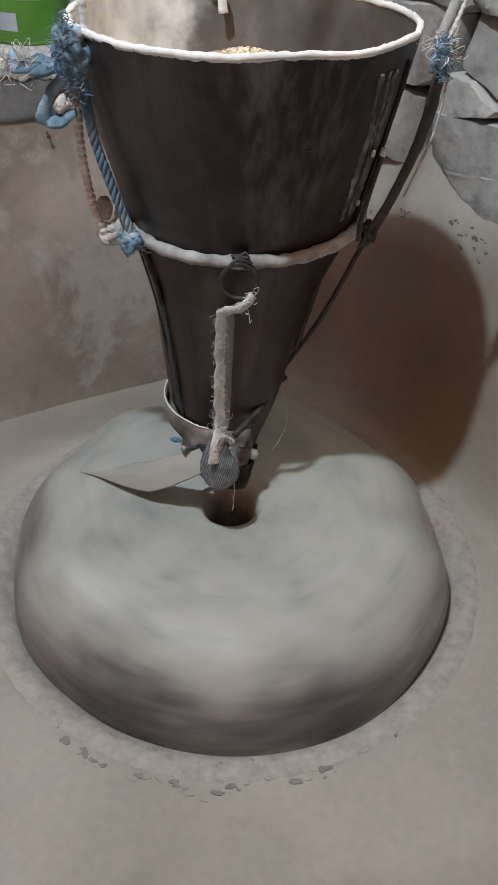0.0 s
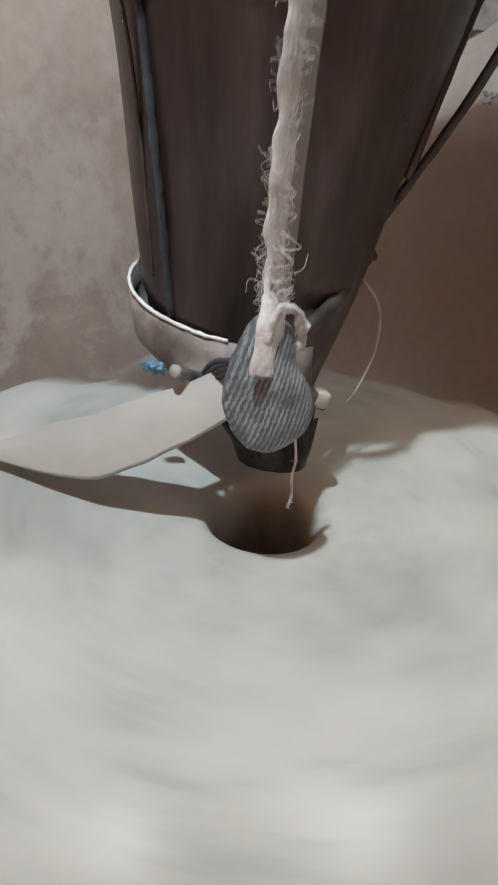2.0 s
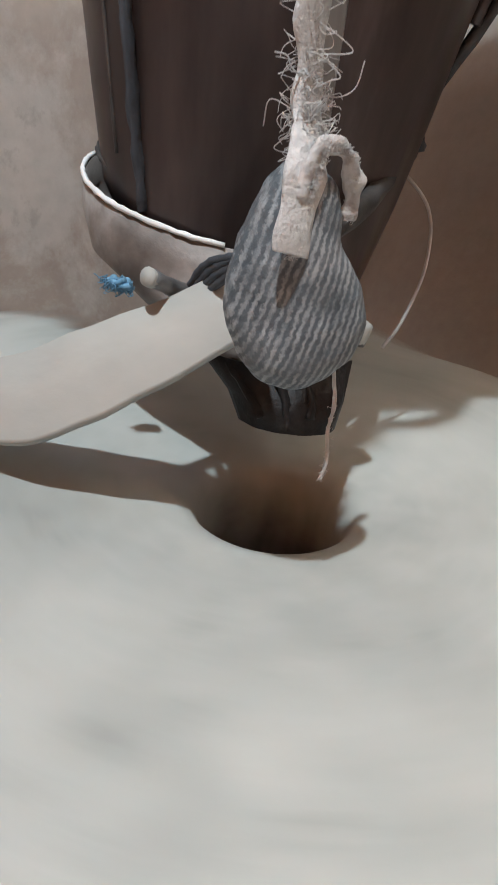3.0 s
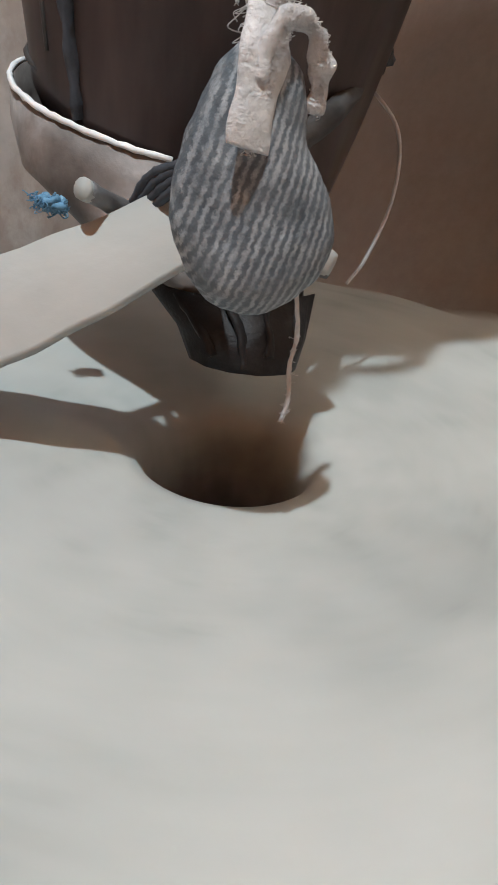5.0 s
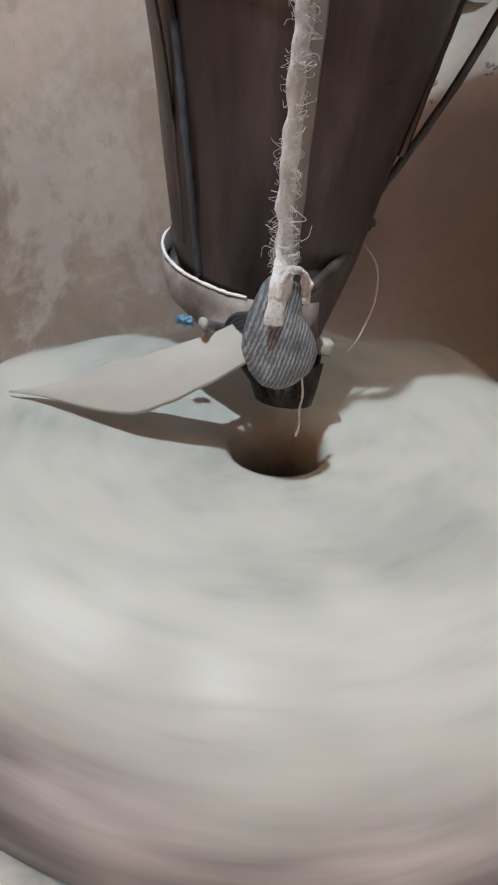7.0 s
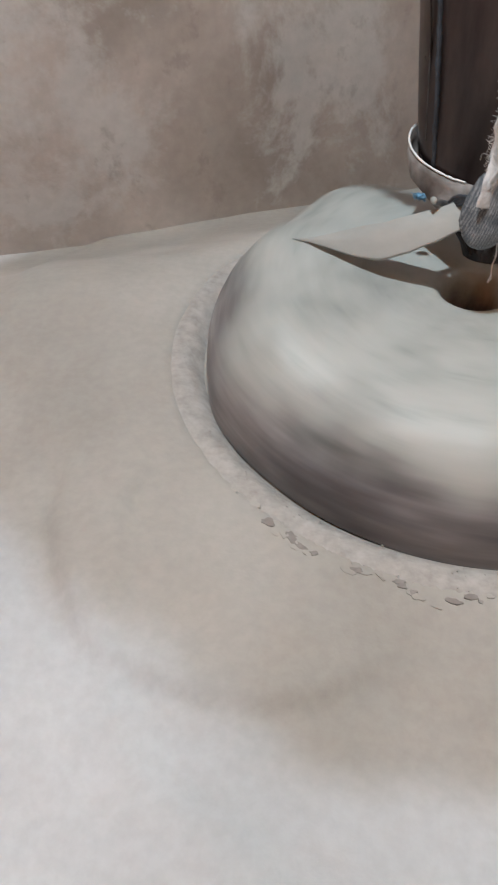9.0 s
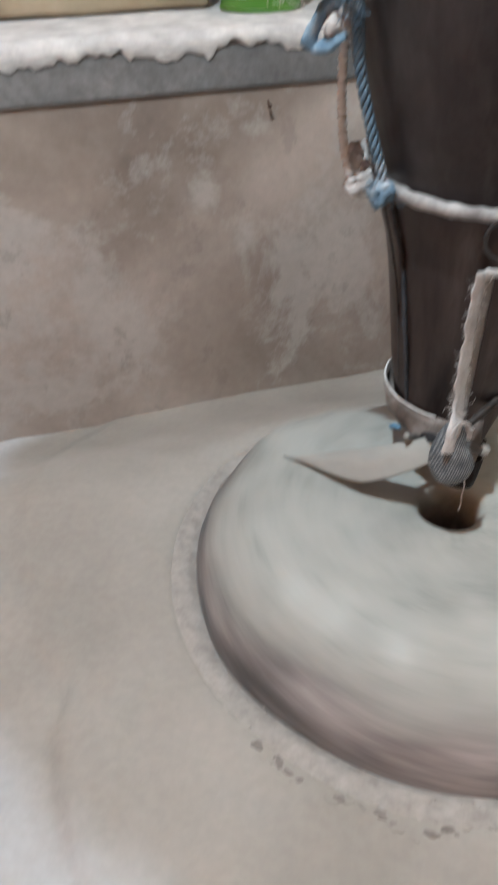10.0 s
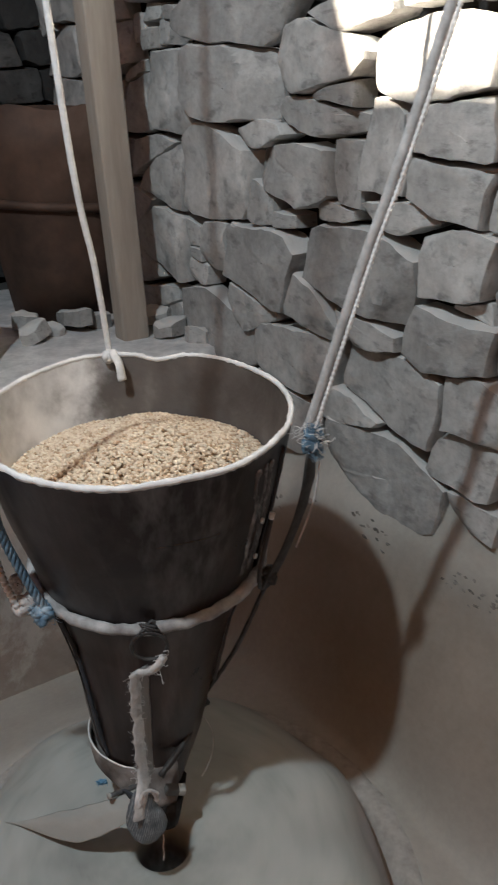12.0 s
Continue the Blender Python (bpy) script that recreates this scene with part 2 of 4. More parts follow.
    _, bn = noise_ramp(m, [(0, (0, 0, 0)), (1, (1, 1, 1))], 60, 6, 0.62)
    bump(m, b, bn.outputs["Fac"], 0.55, 0.004)
    return m


def pebble_material():
    """Blue-grey pebble with pale rubbed stripes."""
    m, n, l, b = material("pebble_stone", 0.6)
    tc, mp, wv, ra = n.new("ShaderNodeTexCoord"), n.new("ShaderNodeMapping"), n.new("ShaderNodeTexWave"), n.new("ShaderNodeValToRGB")
    mp.inputs["Rotation"].default_value = (0, radians(-24), 0)
    wv.inputs["Scale"].default_value, wv.inputs["Distortion"].default_value = 126, 5.0
    wv.inputs["Detail"].default_value, wv.inputs["Detail Scale"].default_value, wv.inputs["Detail Roughness"].default_value = 6, 3.2, 0.72
    ra.color_ramp.elements[0].position, ra.color_ramp.elements[1].position = 0.22, 0.92
    l.new(tc.outputs["Object"], mp.inputs["Vector"])
    l.new(mp.outputs["Vector"], wv.inputs["Vector"])
    l.new(wv.outputs["Fac"], ra.inputs["Fac"])
    patch, _ = noise_ramp(m, [(0.36, (0.12, 0.12, 0.12)), (0.60, (0.92, 0.92, 0.92))], 90, 8, 0.72)
    base, _ = noise_ramp(m, [(0.32, (0.048, 0.060, 0.072)), (0.52, (0.100, 0.115, 0.130)), (0.72, (0.22, 0.236, 0.25))], 60, 9, 0.75)
    col = mix(m, mix(m, 1.0, ra.outputs["Color"], patch, "MULTIPLY"), base, (0.36, 0.378, 0.39))
    l.new(col, b.inputs["Base Color"])
    _, bn = noise_ramp(m, [(0, (0, 0, 0)), (1, (1, 1, 1))], 120, 4)
    bump(m, b, bn.outputs["Fac"], 0.8, 0.0016)
    return m


FLOUR = flour_floor_material()
MILLSTONE = millstone_material()
HOPPER = hopper_material()
PLASTER = plaster_material()
PEBBLE = pebble_material()
FOLD_GLINT = simple("fold_glint_tin", [(0.34, (0.045, 0.036, 0.036)), (0.52, (0.15, 0.135, 0.135)), (0.70, (0.42, 0.40, 0.40))], 38, 0.35, 0.5, (60, 0.5, 0.003))
DARK_TIN = simple("dark_tin", [(0.3, (0.008, 0.006, 0.006)), (0.55, (0.017, 0.013, 0.0125)), (0.8, (0.055, 0.045, 0.041))], 60, 0.55, 0.3, (80, 0.5, 0.003))
DUSTY_TIN = simple("dusty_tin", [(0.3, (0.10, 0.082, 0.072)), (0.5, (0.21, 0.18, 0.165)), (0.7, (0.40, 0.37, 0.35))], 24, 0.6, 0.25, (30, 0.3, 0.003))
BOLT = simple("dusty_bolt", [(0.3, (0.085, 0.082, 0.085)), (0.7, (0.21, 0.205, 0.205))], 60, 0.55, 0.4, (150, 0.4, 0.001))
LINING = lining_material()
FLOUR_RIM = simple("flour_caked_rim", [(0.3, (0.68, 0.67, 0.66)), (0.7, (0.90, 0.89, 0.88))], 30, 0.9, 0, (90, 0.5, 0.002))
WHEAT_GAPS = simple("wheat", [(0.3, (0.22, 0.13, 0.07)), (0.7, (0.38, 0.26, 0.15))], 60, 0.55, 0, (), tint=(0.65, 1.15))
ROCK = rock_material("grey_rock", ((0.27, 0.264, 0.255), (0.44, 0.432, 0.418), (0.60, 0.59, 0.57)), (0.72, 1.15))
DARK_ROCK = rock_material("dark_grey_rock", ((0.024, 0.023, 0.023), (0.048, 0.046, 0.045), (0.085, 0.082, 0.078)), (0.55, 1.4))
EARTH = simple("dark_earth_joint", [(0.3, (0.020, 0.018, 0.017)), (0.7, (0.055, 0.050, 0.046))], 20, 0.95, 0, (40, 0.6, 0.01))
CONCRETE = simple("grey_slab", [(0.3, (0.16, 0.165, 0.17)), (0.7, (0.27, 0.275, 0.28))], 8, 0.9, 0, (50, 0.5, 0.004), grain=(70, 0.7))
CAKED = simple("caked_flour", [(0.3, (0.42, 0.42, 0.42)), (0.7, (0.72, 0.71, 0.70))], 25, 0.95, 0, (70, 0.6, 0.004))
WOOD = simple("pale_wood", [(0.3, (0.34, 0.29, 0.245)), (0.55, (0.47, 0.415, 0.355)), (0.75, (0.56, 0.505, 0.44))], 9, 0.75, 0, (40, 0.3, 0.002), stretch=(1, 1, 0.12), grain=(120, 0.85))
GREY_WOOD = simple("grey_wood", [(0.3, (0.095, 0.092, 0.092)), (0.7, (0.185, 0.178, 0.17))], 9, 0.8, 0, (40, 0.3, 0.002), stretch=(1, 1, 0.12), grain=(120, 0.85))
PADDLE = simple("floured_wood", [(0.3, (0.33, 0.33, 0.31)), (0.7, (0.46, 0.455, 0.425))], 14, 0.85, 0, (60, 0.3, 0.001), stretch=(0.2, 1, 1))
RUST = simple("rusty_brown", [(0.3, (0.040, 0.024, 0.018)), (0.55, (0.105, 0.060, 0.042)), (0.75, (0.185, 0.115, 0.084))], 6, 0.75, 0.2, (30, 0.3, 0.004))
CANVAS = simple("tan_canvas", [(0.3, (0.20, 0.155, 0.10)), (0.55, (0.33, 0.268, 0.185)), (0.8, (0.45, 0.38, 0.28))], 5, 0.85, 0, (150, 0.4, 0.001))
ROPE = simple("white_rope", [(0.3, (0.62, 0.61, 0.60)), (0.7, (0.88, 0.87, 0.86))], 60, 0.85, 0, (200, 0.4, 0.001))
GREY_ROPE = simple("grey_rope", [(0.3, (0.34, 0.335, 0.33)), (0.7, (0.60, 0.59, 0.58))], 60, 0.85, 0, (200, 0.4, 0.001))
BLUE = simple("faded_blue_cloth", [(0.3, (0.075, 0.135, 0.20)), (0.52, (0.17, 0.28, 0.385)), (0.70, (0.48, 0.56, 0.62))], 45, 0.9, 0, (200, 0.5, 0.001))
RAG_BLUE = simple("bright_blue_rag", [(0.3, (0.05, 0.19, 0.34)), (0.7, (0.26, 0.46, 0.62))], 120, 0.9, 0, (300, 0.5, 0.001))
DARK_BLUE = simple("dark_blue_rope", [(0.3, (0.028, 0.030, 0.036)), (0.7, (0.070, 0.078, 0.095))], 60, 0.85, 0, (200, 0.5, 0.001))
CLOTH = simple("frayed_white_cloth", [(0.3, (0.54, 0.52, 0.51)), (0.7, (0.82, 0.80, 0.79))], 70, 0.95, 0, (420, 1.0, 0.0022))
WIRE = simple("dark_wire", [(0.3, (0.040, 0.036, 0.036)), (0.7, (0.10, 0.093, 0.09))], 60, 0.6, 0.4, (150, 0.3, 0.001))
HOOP = simple("floured_hoop", [(0.3, (0.16, 0.15, 0.15)), (0.5, (0.36, 0.345, 0.34)), (0.72, (0.62, 0.605, 0.60))], 26, 0.85, 0, (90, 0.5, 0.002))
PLASTIC = simple("cloudy_plastic", [(0.3, (0.20, 0.185, 0.18)), (0.7, (0.36, 0.34, 0.33))], 40, 0.3, 0, (90, 0.3, 0.001), stretch=(1, 1, 0.1))
GREEN = simple("green_tin", [(0.3, (0.055, 0.18, 0.022)), (0.7, (0.11, 0.27, 0.045))], 10, 0.35, 0.0)
LIME = simple("lime_tin", [(0.3, (0.17, 0.29, 0.025)), (0.7, (0.27, 0.40, 0.05))], 10, 0.35, 0.0)
LABEL_BLUE = simple("pale_blue_label", [(0.3, (0.33, 0.385, 0.46)), (0.7, (0.46, 0.51, 0.58))], 8, 0.4)
TIN_GREY = simple("tin_side", [(0.3, (0.30, 0.32, 0.30)), (0.7, (0.46, 0.47, 0.44))], 8, 0.4, 0.3)
PRINT_DARK = simple("dark_print", [(0.3, (0.09, 0.05, 0.06)), (0.7, (0.15, 0.09, 0.10))], 8, 0.5)
# saturated colours for unseen walls and ceiling, which warm the light in the shadows
BOUNCE_WALL = simple("warm_bounce_wall", [(0.3, (0.36, 0.125, 0.030)), (0.7, (0.48, 0.18, 0.05))], 3, 0.92, 0, (20, 0.4, 0.006))
BOUNCE_CEILING = simple("warm_bounce_ceiling", [(0.3, (0.24, 0.09, 0.026)), (0.7, (0.36, 0.14, 0.045))], 4, 0.85, 0, (30, 0.4, 0.004), stretch=(0.2, 1, 1))


# ---- mesh helpers ----
def mesh_from(name, bm, mat, smooth=True):
    me = bpy.data.meshes.new(name)
    bm.normal_update()
    bm.to_mesh(me)
    bm.free()
    if smooth:
        me.shade_smooth()
    me.materials.append(mat)
    return me


def thing(name, label, category, kind="", group="", at=(0, 0, 0)):
    ob = new(name)
    ob.empty_display_size = 0.05
    ob.location = at
    return tagged(ob, label, category, group, kind)


def solid(name, bm, mat, label, category, kind="", group="", smooth=True):
    return tagged(new(name, mesh_from(name, bm, mat, smooth)), label, category, group, kind)


def part(name, bm, mat, parent, label="", smooth=True):
    ob = new(name, mesh_from(name, bm, mat, smooth))
    ob.parent = parent
    ob.matrix_parent_inverse = parent.matrix_basis.inverted()
    if label:
        tagged(ob, label)
    return ob


def loft(rings, close_ring=True, caps=(False, False)):
    """A skin over rings of points."""
    bm = bmesh.new()
    rows = [[bm.verts.new(p) for p in ring] for ring in rings]
    n = len(rows[0])
    for a, b in zip(rows, rows[1:]):
        for i in range(n if close_ring else n - 1):
            j = (i + 1) % n
            bm.faces.new((a[i], a[j], b[j], b[i]))
    if caps[0]:
        bm.faces.new(rows[0][::-1])
    if caps[1]:
        bm.faces.new(rows[-1])
    bmesh.ops.recalc_face_normals(bm, faces=bm.faces)
    return bm


def curve_points(points, steps=10):
    """A smooth line through the points."""
    pts = [Vector(p) for p in points]
    if len(pts) == 2:
        return [pts[0].lerp(pts[1], k / steps) for k in range(steps + 1)]
    ext = [2 * pts[0] - pts[1], *pts, 2 * pts[-1] - pts[-2]]
    out = []
    for a, b, c, d in zip(ext, ext[1:], ext[2:], ext[3:]):
        for k in range(steps):
            t = k / steps
            out.append(0.5 * (2 * b + (c - a) * t + (2 * a - 5 * b + 4 * c - d) * t * t + (3 * b - a - 3 * c + d) * t ** 3))
    return out + [pts[-1]]


def frames_along(line):
    out, up = [], None
    for i, p in enumerate(line):
        d = (line[min(i + 1, len(line) - 1)] - line[max(i - 1, 0)]).normalized()
        if up is None:
            up = d.orthogonal().normalized()
        up = (up - d * up.dot(d)).normalized()
        out.append((p, up, d.cross(up)))
    return out


def tube(points, radius, sides=8, steps=10, lumps=0.0, flat=1.0):
    """A round cord along a smooth line; lumps makes it uneven."""
    line = curve_points(points, steps)
    rings = []
    for i, (p, a, b) in enumerate(frames_along(line)):
        ring = []
        for k in range(sides):
            w = 2 * math.pi * k / sides
            r = radius * (1 + lumps * noise.noise((p + (a * math.cos(w) + b * math.sin(w)) * radius) * (0.6 / radius)))
            ring.append(p + a * math.cos(w) * r + b * math.sin(w) * r * flat)
        rings.append(ring)
    return loft(rings, True, (True, True))


def twisted(points, radius, pitch, strands=3, sides=6):
    """A laid rope: strands wound round each other."""
    line = curve_points(points, 6)
    length = sum((b - a).length for a, b in zip(line, line[1:]))
    n = max(8, int(length / pitch * 8))
    seg, dense, i, acc = length / n, [], 0, 0.0
    for k in range(n + 1):
        s = k * seg
        while i < len(line) - 2 and acc + (line[i + 1] - line[i]).length < s:
            acc += (line[i + 1] - line[i]).length
            i += 1
        dense.append(line[i].lerp(line[i + 1], min(1, (s - acc) / max(1e-6, (line[i + 1] - line[i]).length))))
    out = bmesh.new()
    base = frames_along(dense)
    for q in range(strands):
        rings = []
        for k, (p, a, b) in enumerate(base):
            w = 2 * math.pi * (k * seg / pitch / 1.0 + q / strands)
            c = p + (a * math.cos(w) + b * math.sin(w)) * radius * 0.5
            rings.append([c + (a * math.cos(x) + b * math.sin(x)) * radius * 0.56 for x in (2 * math.pi * h / sides for h in range(sides))])
        rows = [[out.verts.new(v) for v in ring] for ring in rings]
        for r0, r1 in zip(rows, rows[1:]):
            for h in range(sides):
                j = (h + 1) % sides
                out.faces.new((r0[h], r0[j], r1[j], r1[h]))
    bmesh.ops.recalc_face_normals(out, faces=out.faces)
    return out


def ribbed(points, radius, pitch, depth=0.12, sides=10):
    """A cord wound with a ridge at every pitch."""
    line = curve_points(points, 8)
    length = sum((q - p).length for p, q in zip(line, line[1:]))
    n, dense, i, acc = int(length / pitch) * 4, [], 0, 0.0
    for k in range(n + 1):
        s = k * length / n
        while i < len(line) - 2 and acc + (line[i + 1] - line[i]).length < s:
            acc += (line[i + 1] - line[i]).length
            i += 1
        dense.append(line[i].lerp(line[i + 1], min(1, (s - acc) / max(1e-6, (line[i + 1] - line[i]).length))))
    rings = []
    for k, (p, a, c) in enumerate(frames_along(dense)):
        r = radius * (1 - depth * (1.0, 0.3, 0.0, 0.3)[k % 4])
        rings.append([p + (a * math.cos(w) + c * math.sin(w)) * r for w in (2 * math.pi * h / sides for h in range(sides))])
    return loft(rings, True, (True, True))


def box(sx, sy, sz, m=Matrix(), bevel=0.004, segments=2, wobble=0.0, cuts=0):
    bm = bmesh.new()
    bmesh.ops.create_cube(bm, size=1, matrix=Matrix.Diagonal((sx, sy, sz, 1)))
    if bevel:
        bmesh.ops.bevel(bm, geom=bm.edges, offset=bevel, segments=segments, affect="EDGES", profile=0.6)
    if cuts:
        bmesh.ops.subdivide_edges(bm, edges=bm.edges, cuts=cuts, use_grid_fill=True)
    if wobble:
        for v in bm.verts:
            v.co += noise.noise_vector(v.co * 9 + Vector((sx, sy, sz)) * 31) * wobble
    bmesh.ops.transform(bm, matrix=m, verts=bm.verts)
    return bm


def knot(centre, size, turns=5, radius=0.006, seed=1, squash=(1, 1, 1)):
    """A tangle of cord round a centre."""
    rng = random.Random(seed)
    c = Vector(centre)
    pts = []
    for k in range(turns * 5):
        d = Vector((rng.uniform(-1, 1), rng.uniform(-1, 1), rng.uniform(-1, 1))).normalized() * size * rng.uniform(0.45, 1.0)
        pts.append(c + Vector((d.x * squash[0], d.y * squash[1], d.z * squash[2])))
    return tube(pts, radius, 6, 4, 0.35)


def join(*bms):
    out = bmesh.new()
    for b in bms:
        tmp = bpy.data.meshes.new("tmp")
        b.to_mesh(tmp)
        b.free()
        out.from_mesh(tmp)
        bpy.data.meshes.remove(tmp)
    return out


def fray(points, count, reach, radius, seed):
    """Loose curling threads that stand off from a line."""
    rng = random.Random(seed)
    line = curve_points(points, 12)
    out = []
    for k in range(count):
        p = rng.choice(line)
        d = Vector((rng.uniform(-1, 1), rng.uniform(-0.6, 0.2), rng.uniform(-0.8, 0.6))).normalized() * reach * rng.uniform(0.3, 1.1)
        e = Vector((rng.uniform(-1, 1), rng.uniform(-0.6, 0.4), rng.uniform(-1, 1))).normalized() * reach * rng.uniform(0.3, 0.9)
        f = Vector((rng.uniform(-1, 1), rng.uniform(-0.6, 0.4), rng.uniform(-1, 0.4))).normalized() * reach * 0.5
        out.append(tube([p, p + d * 0.7 + e * 0.4, p + d * 0.8 + e, p + d * 0.4 + e + f], radius, 4, 5))
    return join(*out)


# ---- the room: its axes are turned against the world's ----
TURN = radians(28.37)
ROOM = Matrix.Rotation(TURN, 4, "Z")
WALL_U, WALL_V, BACK_V = 0.500, 0.609, 1.36     # right wall, ledge wall, back wall
ROOM_U0, ROOM_V0, ROOM_TOP = -2.3, -2.2, 2.15


def room(u, v, z):
    return ROOM @ Vector((u, v, z))


def smooth(a, b, x):
    t = min(1.0, max(0.0, (x - a) / (b - a)))
    return t * t * (3 - 2 * t)


def floor_height(u, v):
    """The bed: level round the stone, sunk along the ledge wall, heaped up against the right wall."""
    p = room(u, v, 0)
    r = math.hypot(p.x, p.y)
    z = -0.125 * smooth(0.26, 0.64, v + 0.10 * max(0, u))
    z += (0.290 * smooth(0.33, 0.475, u) + 0.050 * smooth(0.45, 0.47, u) + 0.080 * smooth(0.462, 0.51, u)) * smooth(-1.6, -0.2, v)
    z *= smooth(0.30, 0.40, r)
    z -= 0.016 * (1 - smooth(0.318, 0.336, r))
    n = noise.noise(Vector((p.x * 4, p.y * 4, 0.3))) * 0.012 + noise.noise(Vector((p.x * 15, p.y * 15, 1.3))) * 0.003
    ragged = 0.012 * noise.noise(Vector((p.x * 9, p.y * 9, 8))) + 0.004 * noise.noise(Vector((p.x * 40, p.y * 40, 2)))
    lobe = max(1 - smooth(0.184, 0.197, math.hypot(p.x + 0.190, p.y + 0.278) + ragged), 1 - smooth(0.66, 0.70, math.hypot(p.x - 0.08, p.y - 0.24) + ragged))
    ridge = math.hypot(p.x + 0.03, p.y + 0.33) + 2 * ragged
    ripple = smooth(0.262, 0.272, ridge) * (1 - smooth(0.272, 0.40, ridge))
    z += n * smooth(0.31, 0.42, r) + (0.009 * lobe + 0.006 * ripple) * smooth(0.34, 0.42, r) - 0.010 + 0.010 * (1 - smooth(0.34, 0.42, r))
    return z


def flour_floor():
    us = [ROOM_U0 + (WALL_U + 0.03 - ROOM_U0) * (k / 280) ** 0.5 for k in range(281)]
    vs = [ROOM_V0 + (WALL_V - ROOM_V0) * (k / 300) ** 0.55 for k in range(301)]
    bm = bmesh.new()
    grid = [[bm.verts.new(room(u, v, floor_height(u, v))) for v in vs] for u in us]
    for i in range(len(us) - 1):
        for j in range(len(vs) - 1):
            bm.faces.new((grid[i][j], grid[i + 1][j], grid[i + 1][j + 1], grid[i][j + 1]))
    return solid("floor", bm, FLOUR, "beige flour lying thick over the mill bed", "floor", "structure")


flour_floor()


def slab(name, u0, u1, v0, v1, z0, z1, mat, label, category="wall", bevel=0.006):
    m = ROOM @ Matrix.Translation(((u0 + u1) / 2, (v0 + v1) / 2, (z0 + z1) / 2))
    return solid(name, box(u1 - u0, v1 - v0, z1 - z0, m, bevel), mat, label, category, "structure", smooth=False)


ledge_wall = slab("wall_ledge", ROOM_U0, WALL_U, WALL_V, BACK_V, -0.4, 0.42, PLASTER, "brown mud-plastered low wall patched with flour", bevel=0.0)
slab("wall_back", ROOM_U0, 0.9, BACK_V + 0.06, BACK_V + 0.36, -0.4, ROOM_TOP, EARTH, "dark dry-stone back wall")
slab("wall_right", WALL_U + 0.05, WALL_U + 0.40, ROOM_V0, BACK_V + 0.06, -0.4, ROOM_TOP, EARTH, "grey dry-stone wall of rough blocks")
# two unseen walls, added to throw warm light back into the room
slab("wall_left", ROOM_U0 - 0.3, ROOM_U0, ROOM_V0 - 0.3, BACK_V + 0.36, -0.4, ROOM_TOP, BOUNCE_WALL, "unseen end wall, orange for warm bounce light")
slab("wall_front", ROOM_U0, 0.9, ROOM_V0 - 0.3, ROOM_V0, -0.4, ROOM_TOP, BOUNCE_WALL, "unseen front wall, orange for warm bounce light")
slab("ground", -6, 6, -6, 6, -0.7, -0.41, EARTH, "dark earth under the mill", "ground")


def ceiling():
    """An unseen flat ceiling, added for warm bounce, with a square hole that shapes the sun patch."""
    out = []
    u0, u1, v0, v1 = -1.10, -0.12, -0.12, 0.82
    for a, b, c, d in ((ROOM_U0 - 0.3, u0, ROOM_V0 - 0.3, BACK_V + 0.36), (u1, 0.9, ROOM_V0 - 0.3, BACK_V + 0.36), (u0, u1, ROOM_V0 - 0.3, v0), (u0, u1, v1, BACK_V + 0.36)):
        out.append(box(b - a, d - c, 0.1, ROOM @ Matrix.Translation(((a + b) / 2, (c + d) / 2, ROOM_TOP + 0.05)), 0))
    return solid("ceiling", join(*out), BOUNCE_CEILING, "unseen brown ceiling for warm bounce light, with a hole for the sun", "ceiling", "structure", smooth=False)


ceiling()


# ---- dry-stone walls ----
def clip(poly, point, normal):
    """A convex outline cut by a line: what lies behind the normal stays."""
    out = []
    for k, a in enumerate(poly):
        b = poly[(k + 1) % len(poly)]
        da, db = (a - point).dot(normal), (b - point).dot(normal)
        if da <= 0:
            out.append(a)
        if (da < 0) != (db < 0):
            out.append(a + (b - a) * (da / (da - db)))
    return out


def outlines(seeds, rng, joint=0.0022, grow=1.30):
    """Packs blocks of given place, width, height and tilt (x, z, w, h, degrees): each grows until it meets its neighbours."""
    shapes = []
    for i, (x, z, w, h, tilt) in enumerate(seeds):
        c, t = Vector((x, z)), radians(tilt)
        ex, ez = Vector((math.cos(t), -math.sin(t))), Vector((math.sin(t), math.cos(t)))
        poly = [c + ex * (a * w * grow / 2) + ez * (b * h * grow / 2) for a, b in ((-1, -1), (1, -1), (1, 1), (-1, 1))]
        for j, (x2, z2, w2, h2, tilt2) in enumerate(seeds):
            d = Vector((x2, z2)) - c
            if i == j or abs(d.x) > w + w2 or abs(d.y) > h + h2 + 0.05:
                continue
            m = radians((tilt + tilt2) / 2)
            ax, az = Vector((math.cos(m), -math.sin(m))), Vector((math.sin(m), math.cos(m)))
            dx, dz = d.dot(ax), d.dot(az)
            gx, gz = abs(dx) - (w + w2) / 2, abs(dz) - (h + h2) / 2
            skew = random.Random(min(i, j) * 991 + max(i, j)).uniform(-0.16, 0.16)
            if gx > gz:
                n, side, half, off = ax * math.copysign(1, dx), az, w / 2 + gx / 2, dz / 2
                skew *= math.copysign(1, dx)
            else:
                n, side, half, off = az * math.copysign(1, dz), ax, h / 2 + gz / 2, dx / 2
                skew *= -math.copysign(1, dz)
            lean = skew + 0.22 * off / max(0.02, half)
            p = c + n * half + side * off
            poly = clip(poly, p - n * joint, (n + side * lean).normalized())
        for k in range(rng.randrange(2, 5)):
            a = rng.uniform(0, 2 * math.pi)
            n = Vector((math.cos(a) / w, math.sin(a) / h)).normalized()
            reach = max(((q - c).dot(n) for q in poly), default=0)
            poly = clip(poly, c + n * reach * rng.uniform(0.86, 0.98), n)
        shapes.append((c, poly))
    return shapes


